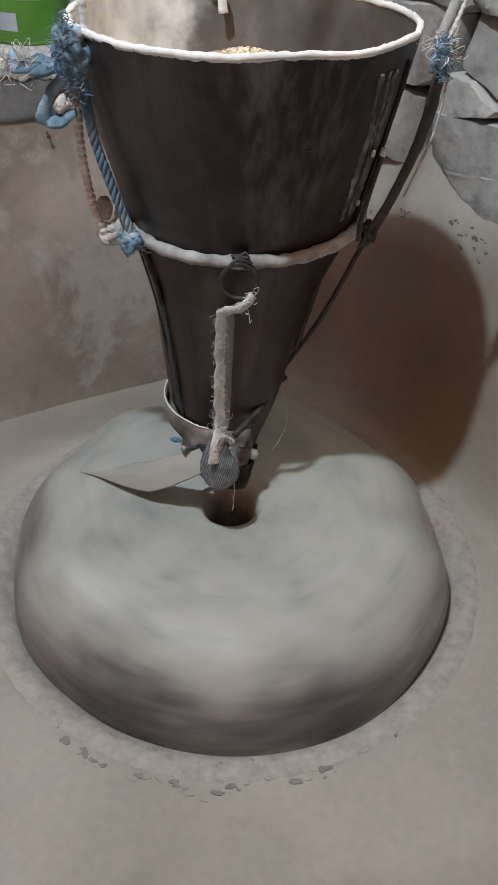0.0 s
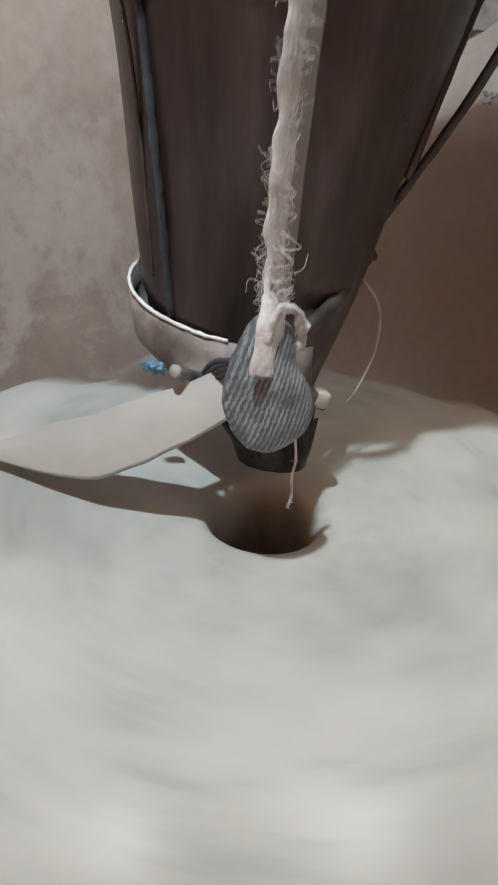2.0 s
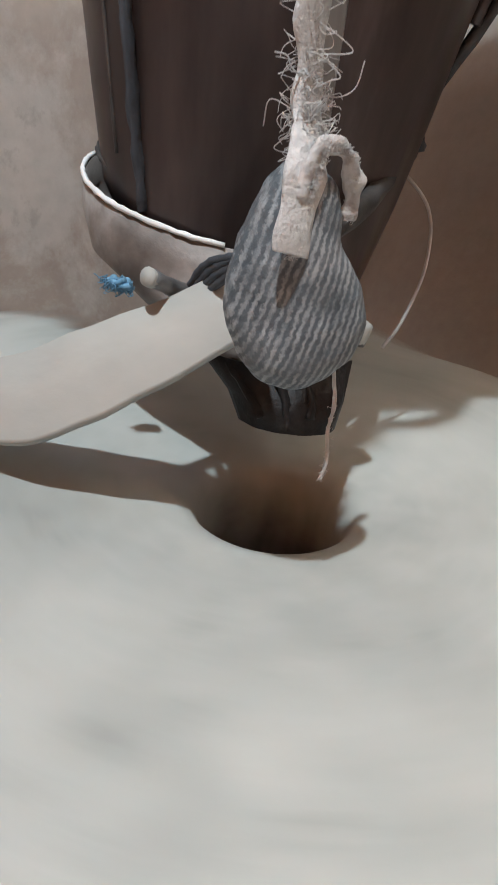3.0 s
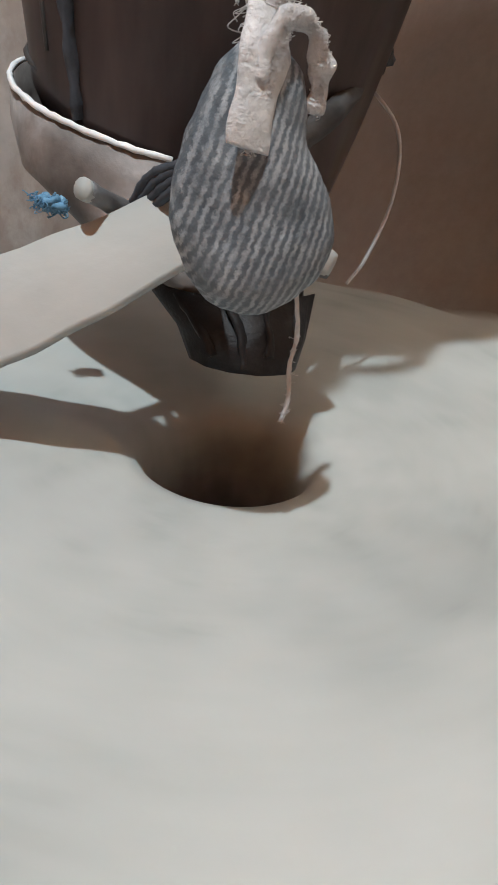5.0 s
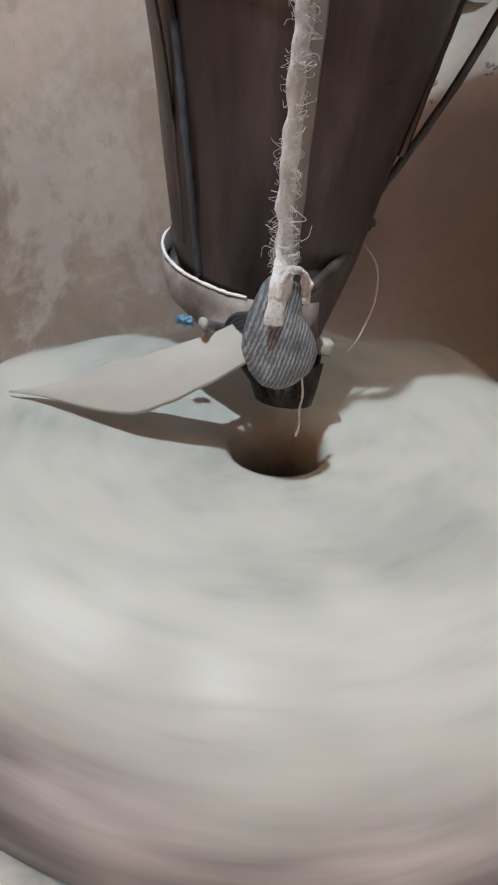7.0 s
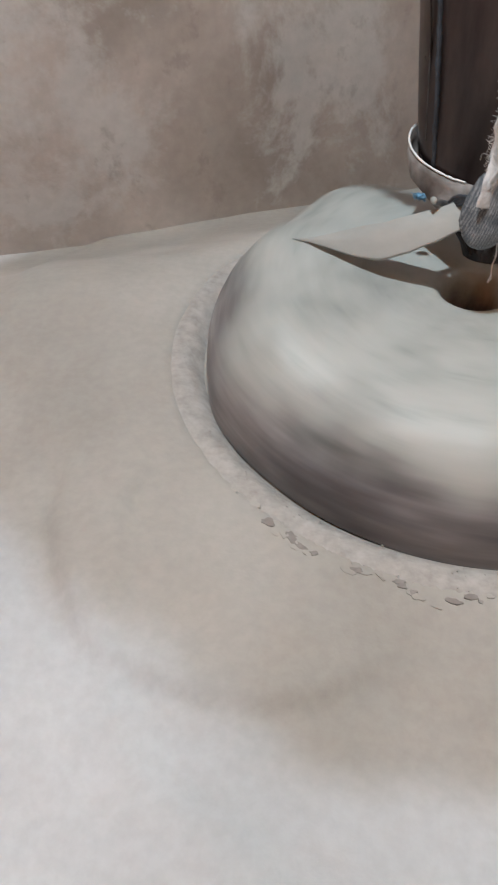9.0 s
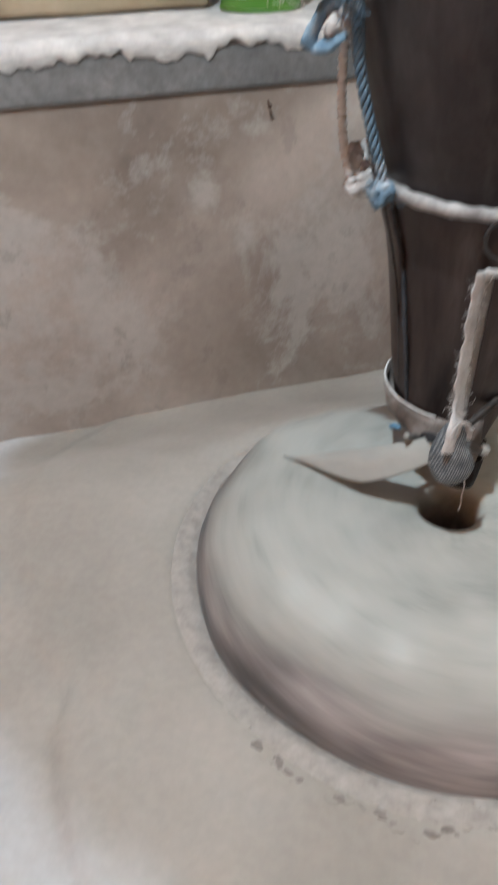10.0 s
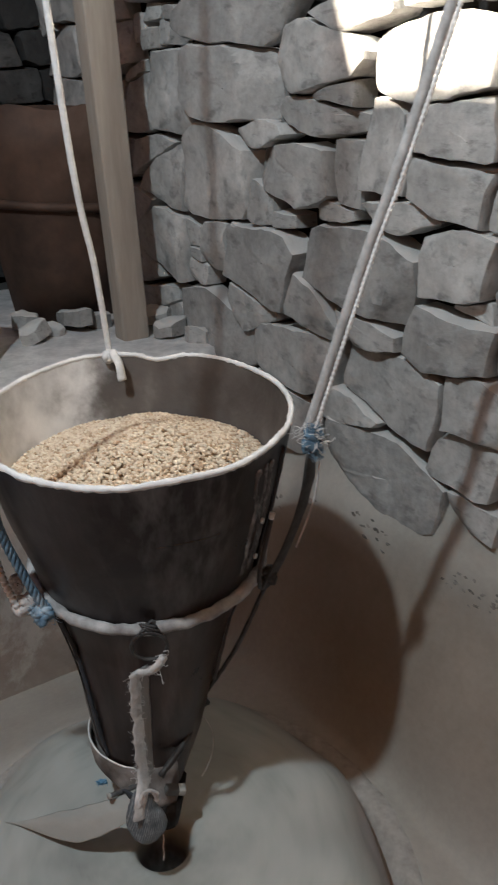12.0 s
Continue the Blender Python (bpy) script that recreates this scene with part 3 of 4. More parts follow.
def block_mesh(name, centre, poly, rng, mat, front=0.0, back=0.11, proud=1.0):
    """A split block with that outline: a broken front of a few flat faces, worn edges, sides that run back into the wall."""
    mid = sum(poly, Vector((0, 0))) / len(poly)
    rim = []
    for k, a in enumerate(poly):
        b = poly[(k + 1) % len(poly)]
        cuts = max(1, int((b - a).length / 0.011))
        rim += [a + (b - a) * (i / cuts) - mid for i in range(cuts)]
    off = Vector((rng.uniform(0, 90), rng.uniform(0, 90), rng.uniform(0, 90)))
    size = max(p.length for p in rim)
    planes = [(rng.uniform(-0.10, 0.10), rng.uniform(-0.06, 0.16), 0.0)]
    for k in range(4):
        planes.append((rng.uniform(-0.5, 0.5), rng.uniform(-0.55, 0.55), -rng.uniform(0.16, 0.34) * size))
    rows = []
    for q, y in ((1.0, back), (1.0, 0.030), (1.0, 0.013), (0.990, 0.0045), (0.970, 0.0008), (0.90, 0.0), (0.76, 0.0), (0.58, 0.0), (0.38, 0.0), (0.18, 0.0), (0.01, 0.0)):
        row = []
        for p in rim:
            x, z = p.x * q, p.y * q
            broken = max(a * x + b * z + c for a, b, c in planes) * proud if y < 0.02 else 0.0
            v = Vector((x + mid.x - centre.x, front + y + broken, z + mid.y - centre.y))
            if y < 0.05:
                w = Vector((x, y, z)) + off
                v += noise.noise_vector(w * 11) * 0.0058 + noise.noise_vector(w * 33) * 0.0032 + noise.noise_vector(w * 90) * 0.0013
            row.append(v)
        rows.append(row)
    me = mesh_from(name, loft(rows), mat, True)
    me.set_sharp_from_angle(angle=radians(27))
    return me


def build_wall(wall, place, mat, seeds, seed, small=0.075):
    rng = random.Random(seed)
    for (x, z, w, h, tilt), (c, poly) in zip(seeds, outlines(seeds, rng)):
        area = sum(a.x * b.y - a.y * b.x for a, b in zip(poly, poly[1:] + poly[:1])) / 2 if len(poly) > 2 else 0
        if area < 0.00018:
            continue
        little = w < small
        ob = new("wedge_stone" if little else "stone", block_mesh("stone", c, poly, rng, mat, -0.070 + rng.uniform(-0.008, 0.008) + 0.008 * little, 0.05, 0.7 if little else 1.0))
        ob.parent = wall
        ob.matrix_parent_inverse = wall.matrix_basis.inverted()
        ob.matrix_basis = place(c.x, c.y)


def fillers(seeds, s0, s1, z0, z1, seed, tries=900):
    """Small stones in the gaps that the blocks leave."""
    rng, out = random.Random(seed), []
    for k in range(tries):
        x, z = rng.uniform(s0, s1), rng.uniform(z0, z1)
        w, h = rng.uniform(0.035, 0.070), rng.uniform(0.020, 0.042)
        if all(abs(x - a) > (b + w * 0.75) / 2 or abs(z - c) > (d + h * 0.75) / 2 for a, c, b, d, _ in seeds + out):
            out.append((x, z, w, h, rng.uniform(-22, 22)))
    return out


def rock_mesh(name, w, h, d, seed, mat):
    """One loose split stone, flat side down."""
    rng = random.Random(seed)
    k = rng.randrange(6, 9)
    poly = [Vector((w / 2 * math.cos(a) * rng.uniform(0.8, 1.1), d / 2 * math.sin(a) * rng.uniform(0.8, 1.1))) for a in (2 * math.pi * (i + rng.uniform(-0.25, 0.25)) / k for i in range(k))]
    me = block_mesh(name, Vector((0, 0)), poly, rng, mat, -h * 0.45, h * 0.55, 1.2)
    me.transform(Matrix.Rotation(radians(-90), 4, "X"))
    return me


def right_place(s, z):
    return ROOM @ Matrix.Translation((WALL_U + 0.045, -s, z)) @ Matrix.Rotation(radians(-90), 4, "Z")


def back_place(u, z):
    return ROOM @ Matrix.Translation((u, BACK_V + 0.05, z))


def courses(s0, s1, z0, z1, seed):
    """Places of blocks in rough courses."""
    rng, out = random.Random(seed), []
    z = z0
    while z < z1:
        h, s = rng.uniform(0.075, 0.13), s0 + rng.uniform(-0.05, 0.05)
        while s < s1:
            w = rng.uniform(0.09, 0.21)
            out.append((s + w / 2, z + h / 2 + rng.uniform(-0.012, 0.012), w * 0.96, h * rng.uniform(0.80, 1.0), rng.uniform(-6, 6)))
            s += w
        z += h
    return out


wall_right = bpy.data.objects["wall_right"]
wall_back = bpy.data.objects["wall_back"]
# the blocks of the right wall: place along it, height, width, height of block, tilt
UPPER = ((0.536, 1.069, 0.35, 0.080, 0), (0.247, 1.050, 0.17, 0.040, -8), (0.308, 0.995, 0.205, 0.088, 4), (0.09, 0.98, 0.20, 0.092, 0), (0.54, 0.962, 0.26, 0.120, 0), (0.781, 0.961, 0.17, 0.140, 0),
         (0.288, 0.950, 0.09, 0.033, 0), (0.311, 0.917, 0.213, 0.056, 2), (0.054, 0.908, 0.135, 0.072, 0), (0.468, 0.892, 0.13, 0.040, 8), (0.177, 0.878, 0.092, 0.112, 0), (0.249, 0.846, 0.07, 0.096, -8))
MIDDLE = ((0.047, 0.839, 0.12, 0.074, 0), (0.377, 0.834, 0.21, 0.108, -3), (0.609, 0.821, 0.24, 0.146, 0), (0.78, 0.818, 0.17, 0.120, 0), (0.123, 0.797, 0.185, 0.040, 3), (0.277, 0.790, 0.065, 0.026, 0), (0.47, 0.781, 0.065, 0.076, 0),
          (0.038, 0.746, 0.138, 0.102, 0), (0.206, 0.714, 0.27, 0.118, 14), (-0.001, 0.694, 0.06, 0.024, 0), (0.588, 0.693, 0.128, 0.078, 20), (0.471, 0.684, 0.27, 0.135, 8), (0.828, 0.675, 0.22, 0.140, 0))
LOWER = ((0.035, 0.644, 0.168, 0.086, 4), (0.30, 0.634, 0.205, 0.056, 14), (0.20, 0.618, 0.156, 0.050, 12), (0.481, 0.600, 0.13, 0.068, 0), (-0.017, 0.565, 0.09, 0.086, 0), (0.146, 0.558, 0.245, 0.114, 12), (0.372, 0.539, 0.24, 0.130, 0),
         (0.617, 0.530, 0.29, 0.150, 0), (0.81, 0.514, 0.23, 0.150, 0), (0.223, 0.482, 0.165, 0.048, 0), (-0.011, 0.480, 0.122, 0.090, 6), (0.154, 0.428, 0.28, 0.112, 12), (-0.038, 0.420, 0.08, 0.050, 0), (0.42, 0.430, 0.22, 0.11, 5), (0.62, 0.41, 0.2, 0.10, 0))
blocks = [(-v, z, w, h, tilt) for v, z, w, h, tilt in UPPER + MIDDLE + LOWER]
blocks += fillers(blocks, -0.90, 0.14, 0.43, 1.10, 77)
blocks += courses(0.11, 0.75, 0.40, 1.5, 5) + courses(-0.85, 0.10, 1.12, 1.6, 6) + courses(-1.36, -0.91, 0.48, 1.6, 7)
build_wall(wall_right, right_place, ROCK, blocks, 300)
back_blocks = courses(-1.1, 0.5, 0.44, 1.5, 8)
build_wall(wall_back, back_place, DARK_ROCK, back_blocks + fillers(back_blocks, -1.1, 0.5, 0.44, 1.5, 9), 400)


# ---- ledge ----
def ledge():
    u0, u1 = ROOM_U0, WALL_U - 0.01
    body = box(u1 - u0, BACK_V - WALL_V + 0.03, 0.075, ROOM @ Matrix.Translation(((u0 + u1) / 2, (BACK_V + WALL_V) / 2 + 0.009, 0.4575)), 0.006)
    top = solid("ledge", body, CONCRETE, "grey stone ledge slab on top of the low wall", "ledge", "structure", smooth=False)
    rng = random.Random(4)
    rows = []
    for k in range(421):
        u = u0 + (u1 - u0) * k / 420
        drop = 0.022 + 0.018 * noise.noise(Vector((u * 9, 0, 0))) + 0.012 * noise.noise(Vector((u * 31, 3, 0))) + 0.009 * noise.noise(Vector((u * 85, 5, 0)))
        f = WALL_V - 0.006 - 0.004
        rows.append([room(u, f + 0.002, 0.495 - drop), room(u, f - 0.003, 0.495 - drop * 0.5), room(u, f + 0.006, 0.501), room(u, f + 0.03, 0.503 + 0.004 * noise.noise(Vector((u * 20, 1, 0)))), room(u, f + 0.2, 0.500), room(u, BACK_V, 0.500)])
    part("flour_crust", loft(rows, False), CAKED, top, "pale caked flour on the ledge's edge")


ledge()


# ---- millstone ----
def millstone():
    rings = []
    prof = ((0.029, -0.02), (0.030, 0.050), (0.032, 0.072), (0.0345, 0.0815), (0.038, 0.0865), (0.044, 0.0893), (0.056, 0.0918), (0.082, 0.0950), (0.115, 0.0985), (0.15, 0.1010), (0.185, 0.1008), (0.210, 0.0975), (0.230, 0.0915), (0.248, 0.0815),
            (0.264, 0.0665), (0.279, 0.048), (0.289, 0.028), (0.295, 0.008), (0.296, -0.012))
    n = 96
    for r, z in prof:
        ring = []
        for k in range(n):
            a = 2 * math.pi * k / n
            e = smooth(0.2, 0.3, r)
            w = 1 + e * (0.012 * math.cos(a - 0.7) - 0.014 * math.cos(2 * a + 0.5) + 0.024 * noise.noise(Vector((math.cos(a) * 2.4, math.sin(a) * 2.4, 0.4 + z * 5))))
            dz = 0.006 * noise.noise(Vector((math.cos(a) * r * 9, math.sin(a) * r * 9, 5))) * smooth(0.08, 0.2, r) + smooth(0.15, 0.24, r) * 0.030 * noise.noise(Vector((math.cos(a) * 2.6, math.sin(a) * 2.6, z * 8)))
            ring.append(Vector((r * w * math.cos(a), r * w * math.sin(a), z + dz * (z > 0.03))))
        rings.append(ring)
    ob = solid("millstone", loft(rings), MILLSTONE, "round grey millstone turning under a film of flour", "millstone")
    return ob


MILL = millstone()


# ---- hopper ----
LEVELS = ((0.637, 0.002, 0.110, 0.172, 0.196), (0.59, 0.002, 0.111, 0.165, 0.182), (0.54, 0.002, 0.112, 0.155, 0.165), (0.44, 0.002, 0.112, 0.130, 0.131), (0.38, -0.003, 0.103, 0.104, 0.107),
          (0.28, -0.010, 0.090, 0.084, 0.085), (0.20, -0.015, 0.077, 0.067, 0.054), (0.15, -0.008, 0.050, 0.036, 0.034))


def level(z):
    for a, b in zip(LEVELS, LEVELS[1:]):
        if b[0] <= z <= a[0]:
            t = (a[0] - z) / (a[0] - b[0])
            return [x + (y - x) * t for x, y in zip(a, b)]
    return LEVELS[0] if z > LEVELS[0][0] else LEVELS[-1]


def on_hopper(angle, z, out=0.0):
    """A point on the hopper's skin; angle in degrees from +x, towards +y."""
    _, cx, cy, rx, ry = level(z)
    a = radians(angle)
    return Vector((cx + (rx + out) * math.cos(a), cy + (ry + out) * math.sin(a), z))


def rim_wear(angle):
    """How far the rim is bent out of true: a dip beside the back knot, and small waves."""
    dip = math.exp(-((angle - 82) / 9) ** 2) - 0.5 * math.exp(-((angle - 112) / 14) ** 2)
    wave = noise.noise(Vector((math.cos(radians(angle)) * 2.2, math.sin(radians(angle)) * 2.2, 7)))
    out = Vector((math.cos(radians(angle)), math.sin(radians(angle)), 0))
    return Vector((0, 0, -0.008 * dip + 0.003 * wave)) - out * (0.004 * dip)


def hopper():
    base = thing("grain_hopper", "dark tin cone hopper hung on ropes over the millstone", "hopper", at=(0, 0.05, 0.12))
    n, zs = 72, [0.637 - 0.487 * k / 26 for k in range(27)]

    def ring(z, inset):
        out = []
        for k in range(n):
            p = on_hopper(360 * k / n, z, -inset)
            d = 0.004 * noise.noise(Vector((p.x * 14, p.y * 14, p.z * 9)))
            p.x += d
            p.y += d
            if z > 0.56:
                p += rim_wear(360 * k / n) * ((z - 0.56) / 0.077)
            out.append(p)
        return out
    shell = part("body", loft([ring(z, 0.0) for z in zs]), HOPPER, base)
    part("lining", loft([ring(z, 0.003) for z in zs[:-1]]), LINING, base, "inside of the hopper, its left side white with flour and painted light")
    line = [on_hopper(360 * k / 72, 0.637, -0.001) + rim_wear(360 * k / 72) for k in range(73)]
    part("rim", tube(line, 0.0034, 8, 4, 0.5), FLOUR_RIM, base, "rolled rim caked white with flour")
    seam = [on_hopper(-28 + (0.637 - z) * 34, z, 0.001) for z in zs[1:20]]
    part("seam", tube(seam, 0.003, 6, 2, 0.2), HOPPER, base)
    # crumpled folds, paler than the tin so that their reflection sits in the colour
    for k, (a0, shift, wide) in enumerate(((-44, 5, 0.0040), (-40, 7, 0.0028), (-36, 6, 0.0034))):
        fold = []
        for i in range(15):
            z = 0.615 - 0.150 * i / 14
            fold.append(on_hopper(a0 + shift * i / 14 + 3.2 * noise.noise(Vector((z * 26, k * 5, 0))), z, -0.0002 + 0.0016 * noise.noise(Vector((z * 30, k * 7, 2)))))
        part("fold", tube(fold, wide, 8, 3, 0.8, 0.5), FOLD_GLINT, shell, "crumpled fold with a painted glint")
    for a, z in ((-35, 0.535), (-31, 0.478)):
        p = on_hopper(a, z, 0.002)
        part("rivet", tube([p, p + Vector((math.cos(radians(a)), math.sin(radians(a)), 0)) * 0.002], 0.0034, 10, 2), FLOUR_RIM, shell, "pale rivet head")
    # hoop round the waist, a little lower in front
    hoop = []
    for k in range(49):
        a = 360 * k / 48
        z = 0.447 - 0.010 * max(0, math.cos(radians(a + 90)))
        hoop.append(on_hopper(a, z, 0.007))
    part("hoop", tube(hoop, 0.0066, 10, 4, 0.4), HOOP, base, "grey hoop of wood dusted with flour")
    # shoe that catches the grain under the cone
    def shoe_rows(levels, a0=20, span=300):
        rows = []
        for z, cx, cy, rx, ry in levels:
            row = []
            for k in range(49):
                a = radians(a0 + span * k / 48)
                tilt = 0.013 * math.cos(a - radians(128)) * smooth(0.14, 0.195, z)
                jag = 0.009 * noise.noise(Vector((k * 0.33, 3, 0))) * (z < 0.124)
                dent = 0.0015 * noise.noise(Vector((k * 0.3, z * 60, 1)))
                row.append(Vector((cx + (rx + dent) * math.cos(a), cy + (ry + dent) * math.sin(a), z + tilt + jag)))
            rows.append(row)
        return rows
    shoe = shoe_rows(((0.200, -0.019, 0.080, 0.073, 0.062), (0.187, -0.019, 0.077, 0.0735, 0.062), (0.174, -0.017, 0.068, 0.070, 0.058), (0.160, -0.010, 0.046, 0.054, 0.046), (0.150, -0.005, 0.030, 0.038, 0.036)), 45, 258)
    bm = loft(shoe, False)
    bmesh.ops.solidify(bm, geom=bm.faces, thickness=0.002)
    tin_shoe = part("shoe", bm, DUSTY_TIN, base, "bent tin spout below the cone")
    bm = loft(shoe_rows(((0.151, -0.005, 0.030, 0.0375, 0.0355), (0.136, 0.000, 0.010, 0.026, 0.025), (0.1265, 0.000, 0.000, 0.0215, 0.0195))), False)
    bmesh.ops.solidify(bm, geom=bm.faces, thickness=0.0015)
    mouth = part("spout_mouth", bm, DARK_TIN, base, "dark jagged mouth of the spout")
    for k, (deg, low) in enumerate(((232, 0.131), (262, 0.128), (283, 0.1325), (306, 0.129))):
        a = radians(deg)
        fold = [Vector((cx + (rx + 0.0004) * math.cos(a), cy + (ry + 0.0004) * math.sin(a), z)) for z, cx, cy, rx, ry in ((0.149, -0.005, 0.030, 0.0375, 0.0355), (0.139, -0.001, 0.014, 0.0285, 0.027), (low, 0.000, 0.004, 0.0235, 0.0215))]
        part("mouth_fold", tube(fold, 0.0030, 8, 6, 0.7, 0.5), DARK_TIN, mouth, "crumpled fold of the mouth")
    lip = [p + Vector((0, 0, 0.0006)) for k, p in enumerate(shoe[0]) if 10 <= 300 * k / 48 <= 250]
    part("shoe_lip", tube(lip, 0.0012, 8, 2, 0.5), FLOUR_RIM, tin_shoe, "floured edge of the spout")
    wire = [p + (Vector((-0.012, 0.085, 0.2)) - p) * 0.085 + Vector((0, 0, 0.010)) for k, p in enumerate(shoe[0]) if 110 <= 300 * k / 48 <= 230]
    part("shoe_wire", tube(wire, 0.0013, 6, 2, 0.4), WIRE, tin_shoe, "dark wire laid along the spout's edge")
    return base


hopper()


def grain():
    """Wheat heaped in the hopper."""
    heap = thing("wheat_heap", "heap of golden wheat grain in the hopper", "grain", "stuff", at=(0, 0.1, 0.57))
    def top(x, y):
        q = math.hypot((x - 0.002) / 0.158, (y - 0.11) / 0.172)
        return 0.557 + 0.049 * (1 - q ** 1.15) + 0.004 * noise.noise(Vector((x * 20, y * 20, 0)))
    bm = bmesh.new()
    rows = [[bm.verts.new((0.002 + q * 0.156 * math.cos(a), 0.11 + q * 0.168 * math.sin(a), top(0.002 + q * 0.156 * math.cos(a), 0.11 + q * 0.168 * math.sin(a)) - 0.003)) for a in (2 * math.pi * k / 48 for k in range(48))] for q in (0.01, 0.2, 0.4, 0.6, 0.8, 1.0)]
    for a, b in zip(rows, rows[1:]):
        for k in range(48):
            bm.faces.new((a[k], b[k], b[(k + 1) % 48], a[(k + 1) % 48]))
    # bed darker than the kernels: shade in the gaps is put into its colour
    part("grain_bed", bm, WHEAT_GAPS, heap)
    rng = random.Random(11)
    seedm = bmesh.new()
    bmesh.ops.create_icosphere(seedm, subdivisions=1, radius=1)
    sv, sf = np.array([v.co[:] for v in seedm.verts]), [[v.index for v in f.verts] for f in seedm.faces]
    seedm.free()
    verts, faces = [], []
    for k in range(11000):
        a, q = rng.uniform(0, 2 * math.pi), math.sqrt(rng.random()) * 0.985
        x, y = 0.002 + q * 0.155 * math.cos(a), 0.11 + q * 0.167 * math.sin(a)
        m = Euler((rng.uniform(-0.5, 0.5), rng.uniform(-0.5, 0.5), rng.uniform(0, 6.3))).to_matrix()
        s = rng.uniform(0.85, 1.15)
        p = sv * np.array([0.0033, 0.0021, 0.0019]) * s @ np.array(m).T + np.array([x, y, top(x, y) + rng.uniform(-0.002, 0.001)])
        faces += [[i + len(verts) for i in f] for f in sf]
        verts += p.tolist()
    me = bpy.data.meshes.new("kernels")
    me.from_pydata(verts, [], faces)
    me.shade_smooth()
    me.materials.append(KERNEL)
    ob = new("kernels", me)
    ob.parent = heap
    ob.matrix_parent_inverse = heap.matrix_basis.inverted()


def kernel_material():
    m, n, l, b = material("wheat_kernel", 0.5)
    geo, ra = n.new("ShaderNodeNewGeometry"), n.new("ShaderNodeValToRGB")
    l.new(geo.outputs["Random Per Island"], ra.inputs["Fac"])
    els = ra.color_ramp.elements
    els[0].color, els[1].color = (0.50, 0.33, 0.20, 1), (0.90, 0.78, 0.62, 1)
    e = els.new(0.35)
    e.color = (0.74, 0.575, 0.415, 1)
    l.new(ra.outputs["Color"], b.inputs["Base Color"])
    return m


KERNEL = kernel_material()
grain()


# ---- ropes ----
def hanging_ropes():
    left = thing("hanging_rope", "grey twisted rope tied to the hopper's rim with blue cloth", "rope", group="ropes holding the hopper", at=(-0.135, 0.0, 0.64))
    part("cord", ribbed([(-0.137, 0.004, 0.625), (-0.134, -0.022, 0.77), (-0.130, -0.060, 1.01), (-0.12, -0.22, ROOM_TOP)], 0.0047, 0.0066, 0.16), ROPE, left)
    part("cloth_knot", join(knot((-0.150, -0.004, 0.622), 0.020, 9, 0.0068, 3, (0.9, 0.8, 1.3)), fray([(-0.150, -0.02, 0.655), (-0.158, -0.018, 0.62), (-0.146, -0.014, 0.59)], 150, 0.010, 0.00035, 91)), BLUE, left, "faded blue cloth knot")
    end = part("cloth_end", tube([(-0.150, -0.01, 0.617), (-0.180, -0.015, 0.612), (-0.205, -0.01, 0.614)], 0.0085, 10, 8, 0.9, 0.45), BLUE, left, "frayed end of blue cloth")
    tagged(part("cloth_threads", fray([(-0.18, -0.014, 0.614), (-0.21, -0.01, 0.614)], 60, 0.018, 0.0004, 8), CLOTH, end, "loose pale threads"), kind="stuff")
    part("cloth_tail", tube([(-0.150, -0.008, 0.61), (-0.172, -0.012, 0.585), (-0.176, -0.012, 0.566), (-0.150, -0.012, 0.575)], 0.0085, 10, 8, 0.9, 0.4), BLUE, left, "hanging loop of blue cloth")
    part("white_lining", knot((-0.160, -0.010, 0.580), 0.010, 5, 0.0046, 33, (1.2, 0.5, 0.8)), CLOTH, left, "white cloth caught in the blue loop")
    part("loose_cord", ribbed([(-0.150, 0.004, 0.60), (-0.1535, 0.012, 0.54), (-0.150, 0.022, 0.48), (-0.138, 0.022, 0.437)], 0.0046, 0.0072, 0.42), ROPE, left, "loose end of twisted rope")
    part("blue_strap", twisted([(-0.142, -0.008, 0.605), (-0.138, 0.000, 0.55), (-0.126, 0.006, 0.50), (-0.110, 0.012, 0.447)], 0.0052, 0.034, 4), BLUE, left, "worn blue strap")
    part("hoop_binding", join(knot((-0.112, 0.012, 0.440), 0.012, 8, 0.0042, 6), fray([(-0.122, 0.012, 0.448), (-0.10, 0.010, 0.435)], 70, 0.010, 0.0003, 61)), BLUE, left, "blue binding on the hoop")
    part("white_knot", knot((-0.131, 0.030, 0.442), 0.012, 5, 0.0058, 7), CLOTH, left, "white cloth knot")
    part("white_wad", knot((-0.140, 0.034, 0.468), 0.007, 3, 0.0052, 17, (0.8, 0.8, 1.5)), CLOTH, left, "small wad of white cloth")
    back = thing("hanging_rope", "thin white rope knotted through the hopper's back rim", "rope", group="ropes holding the hopper", at=(-0.035, 0.29, 0.64))
    part("cord", ribbed([(-0.038, 0.300, 0.640), (-0.045, 0.292, 0.75), (-0.066, 0.27, 1.02), (-0.10, 0.22, ROOM_TOP)], 0.0042, 0.006, 0.06), ROPE, back)
    part("rope_knot", knot((-0.036, 0.294, 0.640), 0.010, 4, 0.005, 9), ROPE, back)
    part("rope_end", tube([(-0.034, 0.288, 0.648), (-0.026, 0.276, 0.634), (-0.022, 0.272, 0.612)], 0.0065, 8, 6, 0.3, 0.7), ROPE, back)
    right = thing("hanging_rope", "grey and white doubled rope tied to the hopper's rim", "rope", group="ropes holding the hopper", at=(0.182, 0.03, 0.64))
